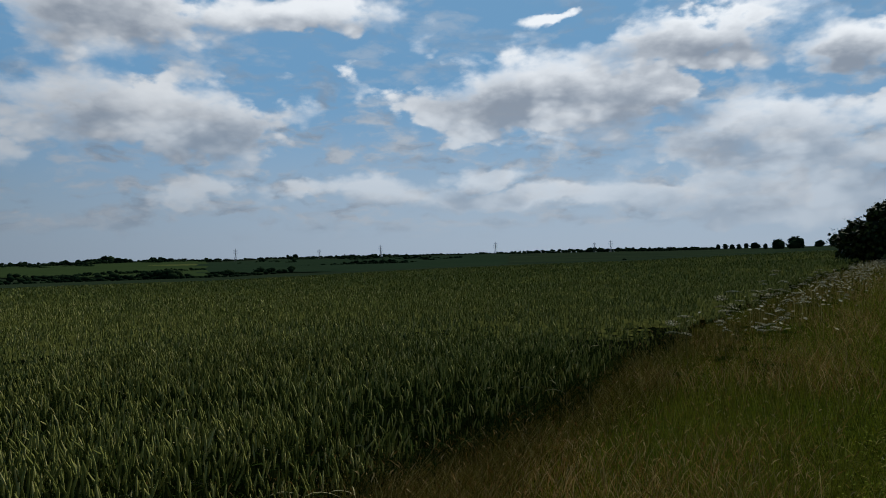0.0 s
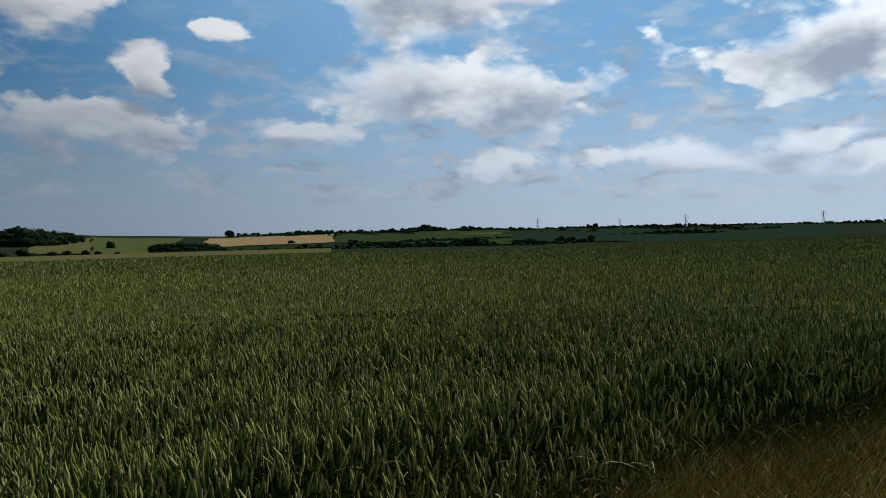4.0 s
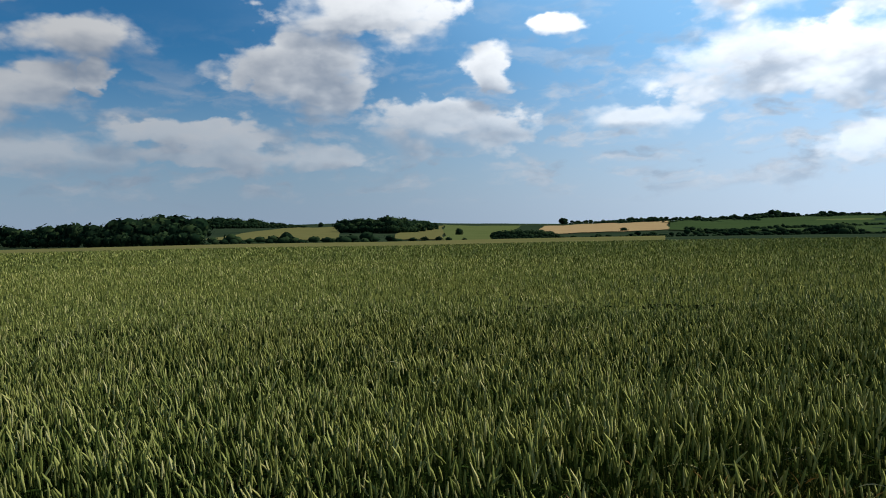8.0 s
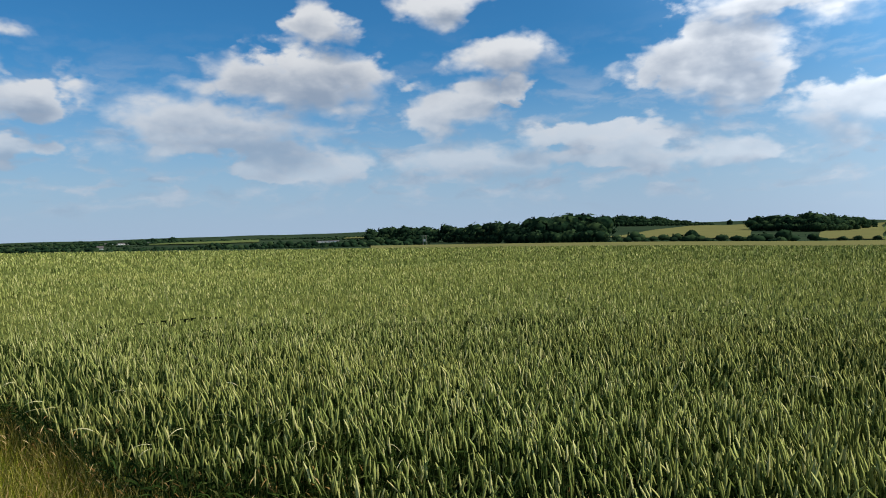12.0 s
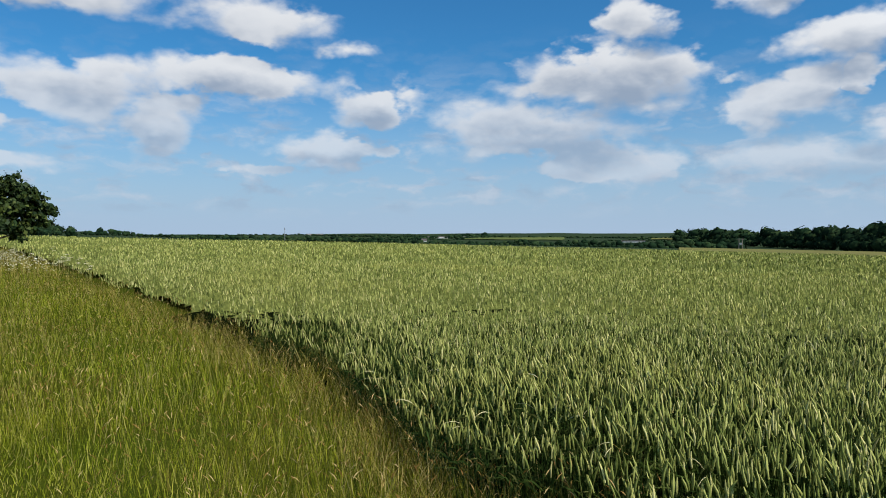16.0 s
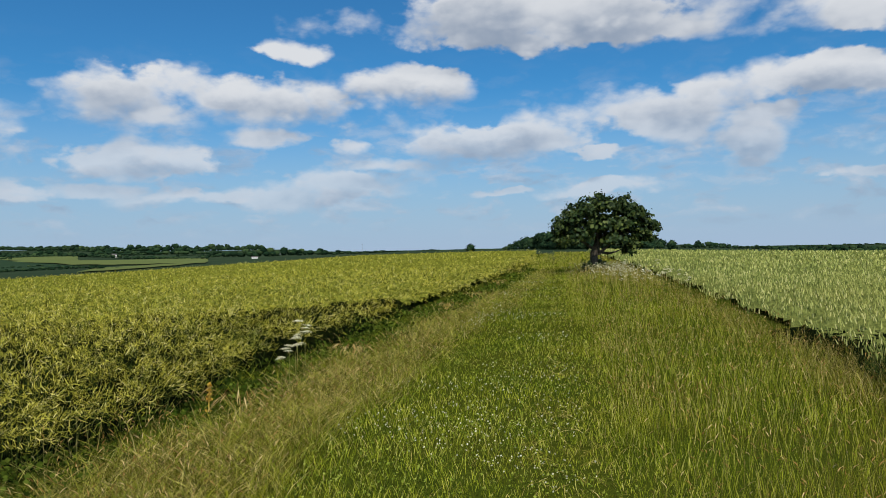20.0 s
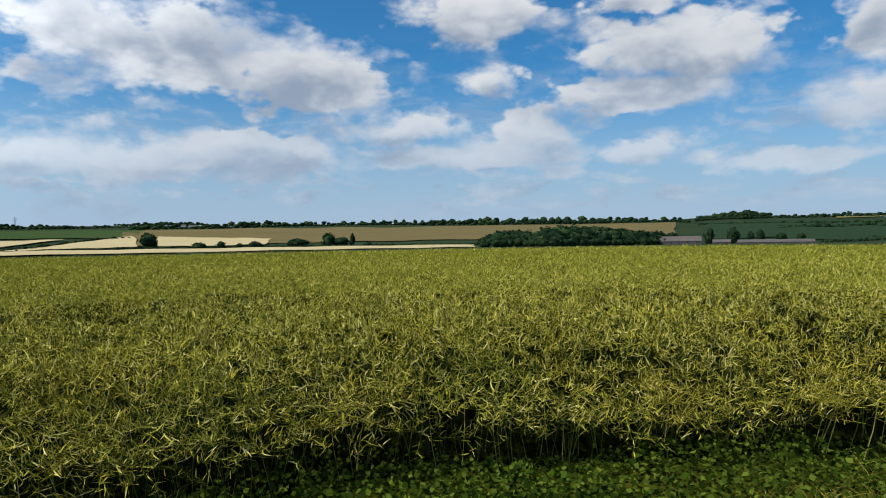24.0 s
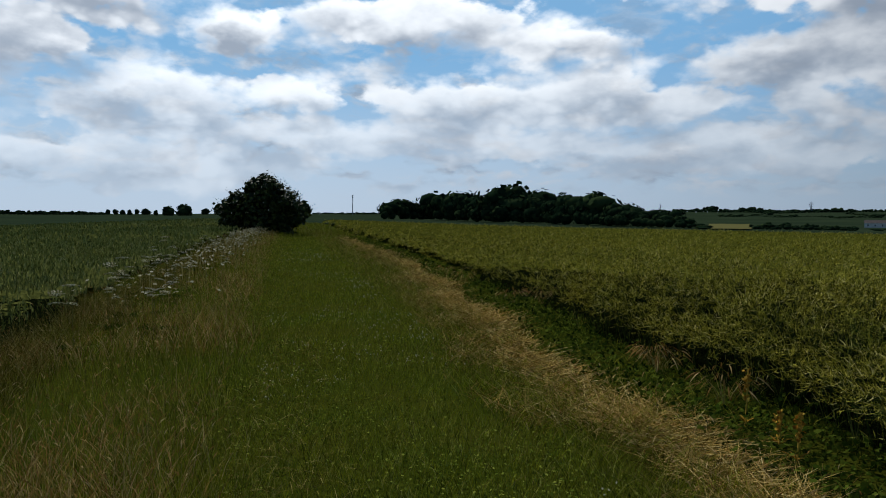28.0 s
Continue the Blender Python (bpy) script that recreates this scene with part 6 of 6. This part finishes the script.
for k, ob in enumerate(HOGWEED):
    ob.matrix_world = pose(2.3 + 0.2 * k, -11.0 - 3 * k, float(land(2.5, -11.0 - 3 * k)) + 0.02, 0, 0, 40 * k)


def verge_flowers():
    """Crowded small white and straw flower heads, and clover in the turf."""
    heap = Heap()
    n = 1300
    x = np.concatenate([RNG.normal(2.1, 0.5, n), RNG.normal(2.9, 0.8, n)])
    y = np.concatenate([-10 - 46 * RNG.random(n) ** 0.8, 43 - 17 * RNG.random(n) ** 1.6])
    c = np.stack([x, y, land(x, y) + RNG.uniform(0.30, 0.62, 2 * n)], -1)
    tufts(heap, c, unit(np.array([0, 0, 1.0]) + RNG.normal(0, 0.25, c.shape)), RNG.uniform(0.015, 0.04, 2 * n))
    ribbons(heap, c - np.array([0, 0, 0.33]), np.tile((0.0, 0.0, 1.0), (2 * n, 1)), around(2 * n) * 0.05, np.full(2 * n, 0.32), np.full(2 * n, 0.012), (1, 0.6), 1)
    tagged(new("verge_flowers", heap.mesh("verge_flowers", [M_PETAL, M_DRY])), "crowded white flower heads and pale seed heads on the verge", "wild flowers", kind="stuff")
    heap = Heap()
    x, y = scatter(1500, 3.0, 30, 1.2, lambda a, b: (a > -1.8) & (a < 0.25) & (wave(a + 3, b, 0.9) + 0.6 * wave(a, b + 3, 2.2) > 0.1))
    n = len(x)
    c = np.stack([x, y, land(x, y) + RNG.uniform(0.12, 0.19, n)], -1)
    for k in range(3):
        tufts(heap, c + RNG.normal(0, 0.002, c.shape), unit(RNG.normal(0, 1, c.shape) + np.array([0, 0, 0.6])), RNG.uniform(0.0038, 0.0068, n) * np.maximum(1, (np.hypot(x, y) / 6) ** 0.5))
    tagged(new("clover", heap.mesh("clover", [M_PETAL])), "small white clover heads in the short turf", "wild flowers", kind="stuff")


verge_flowers()


# ---------------------------------------------------------------- pale grass tufts and docks along the rape


def tuft_mesh(seed, n, height, mats, spread):
    heap = Heap()
    out = around(n)
    base = out * RNG.uniform(0, 0.07, (n, 1))
    ln = RNG.uniform(0.6, 1.0, n) * height
    way = unit(out * RNG.uniform(0.1, spread, (n, 1)) + np.array([0, 0, 1.0]))
    sag = out * 0.35 + np.array([0, 0, -0.25])
    p = ribbons(heap, base, way, sag, ln, np.full(n, 0.005), (1, 0.9, 0.6, 0.1), 0)
    ribbons(heap, p[:, -1], unit(out + np.array([0, 0, -0.2])), np.tile((0.0, 0.0, -0.5), (n, 1)), RNG.uniform(0.08, 0.16, n), np.full(n, 0.012), (0.4, 1, 0.8, 0.1), 1)
    return heap.mesh("tuft", mats)


TUFTS = [tuft_mesh(k, 34, (0.40, 0.48, 0.34)[k], [M_BEATEN, M_SEED], 0.35) for k in range(3)]
for k, (x, y) in enumerate(((-4.2, -12.6), (-4.75, -12.4), (-4.0, -7.0), (-4.4, -18.9), (-4.2, -16.2), (-4.3, -27.0), (-3.85, -6.6), (-3.65, -5.2),
                            (-2.6, 22.0), (-2.3, 29.0), (-2.0, 41.0), (-2.8, 18.0), (-3.0, 10.0), (-3.1, 6.5))):
    ob = new("grass_tuft", TUFTS[k % 3])
    ob.matrix_world = pose(x, y, float(land(x, y)), 0, 0, k * 71)
    tagged(ob, "pale dry grass tuft drooping beside the rape", "grass tuft", group="pale tufts along the rape edge")

M_DOCK = material("rusty_dock", shades(((0.0, (0.26, 0.11, 0.015)), (0.6, (0.50, 0.27, 0.035)), (1.0, (0.62, 0.42, 0.07)))), 0.7, 0.0)


def dock(x, y, height):
    """A withering dock: stalk, seed spike and yellowed leaves."""
    ob = new("dock_plant")
    ob.matrix_world = pose(x, y, float(land(x, y)), 0, 0, x * 90)
    bm = bmesh.new()
    bar(bm, (0, 0, -0.03), (0.02, 0.01, height), 0.009)
    part("stalk", bm, M_DOCK, ob)
    heap = Heap()
    n = 60
    z = RNG.uniform(0.45, 1.0, n) * height
    tufts(heap, np.stack([0.02 * z / height + RNG.normal(0, 0.014, n), RNG.normal(0, 0.014, n), z], -1), sphere_dirs(n), np.full(n, 0.014))
    spike = new("seed_spike", heap.mesh("seed_spike", [M_DOCK]))
    spike.parent = ob
    out = around(9)
    for i in range(9):
        heap = Heap()
        o = out[i:i + 1]
        ribbons(heap, o * 0.01 + np.array([0, 0, 0.04]), unit(o * 0.6 + np.array([0, 0, 1.0])), o * 0.4 + np.array([0, 0, -0.35]), RNG.uniform(0.05, 0.10, 1), np.full(1, 0.014), (0.2, 1, 0.9, 0.1))
        leaf = new("leaf", heap.mesh("leaf", [M_DOCK]))
        leaf.parent = ob
    tagged(ob, "yellow and rust-coloured dock withering beside the rape", "weed")


dock(-3.5, -4.7, 0.46)
dock(-3.3, -3.9, 0.36)
dock(-3.4, -4.2, 0.28)
dock(-3.5, 6.6, 0.34)
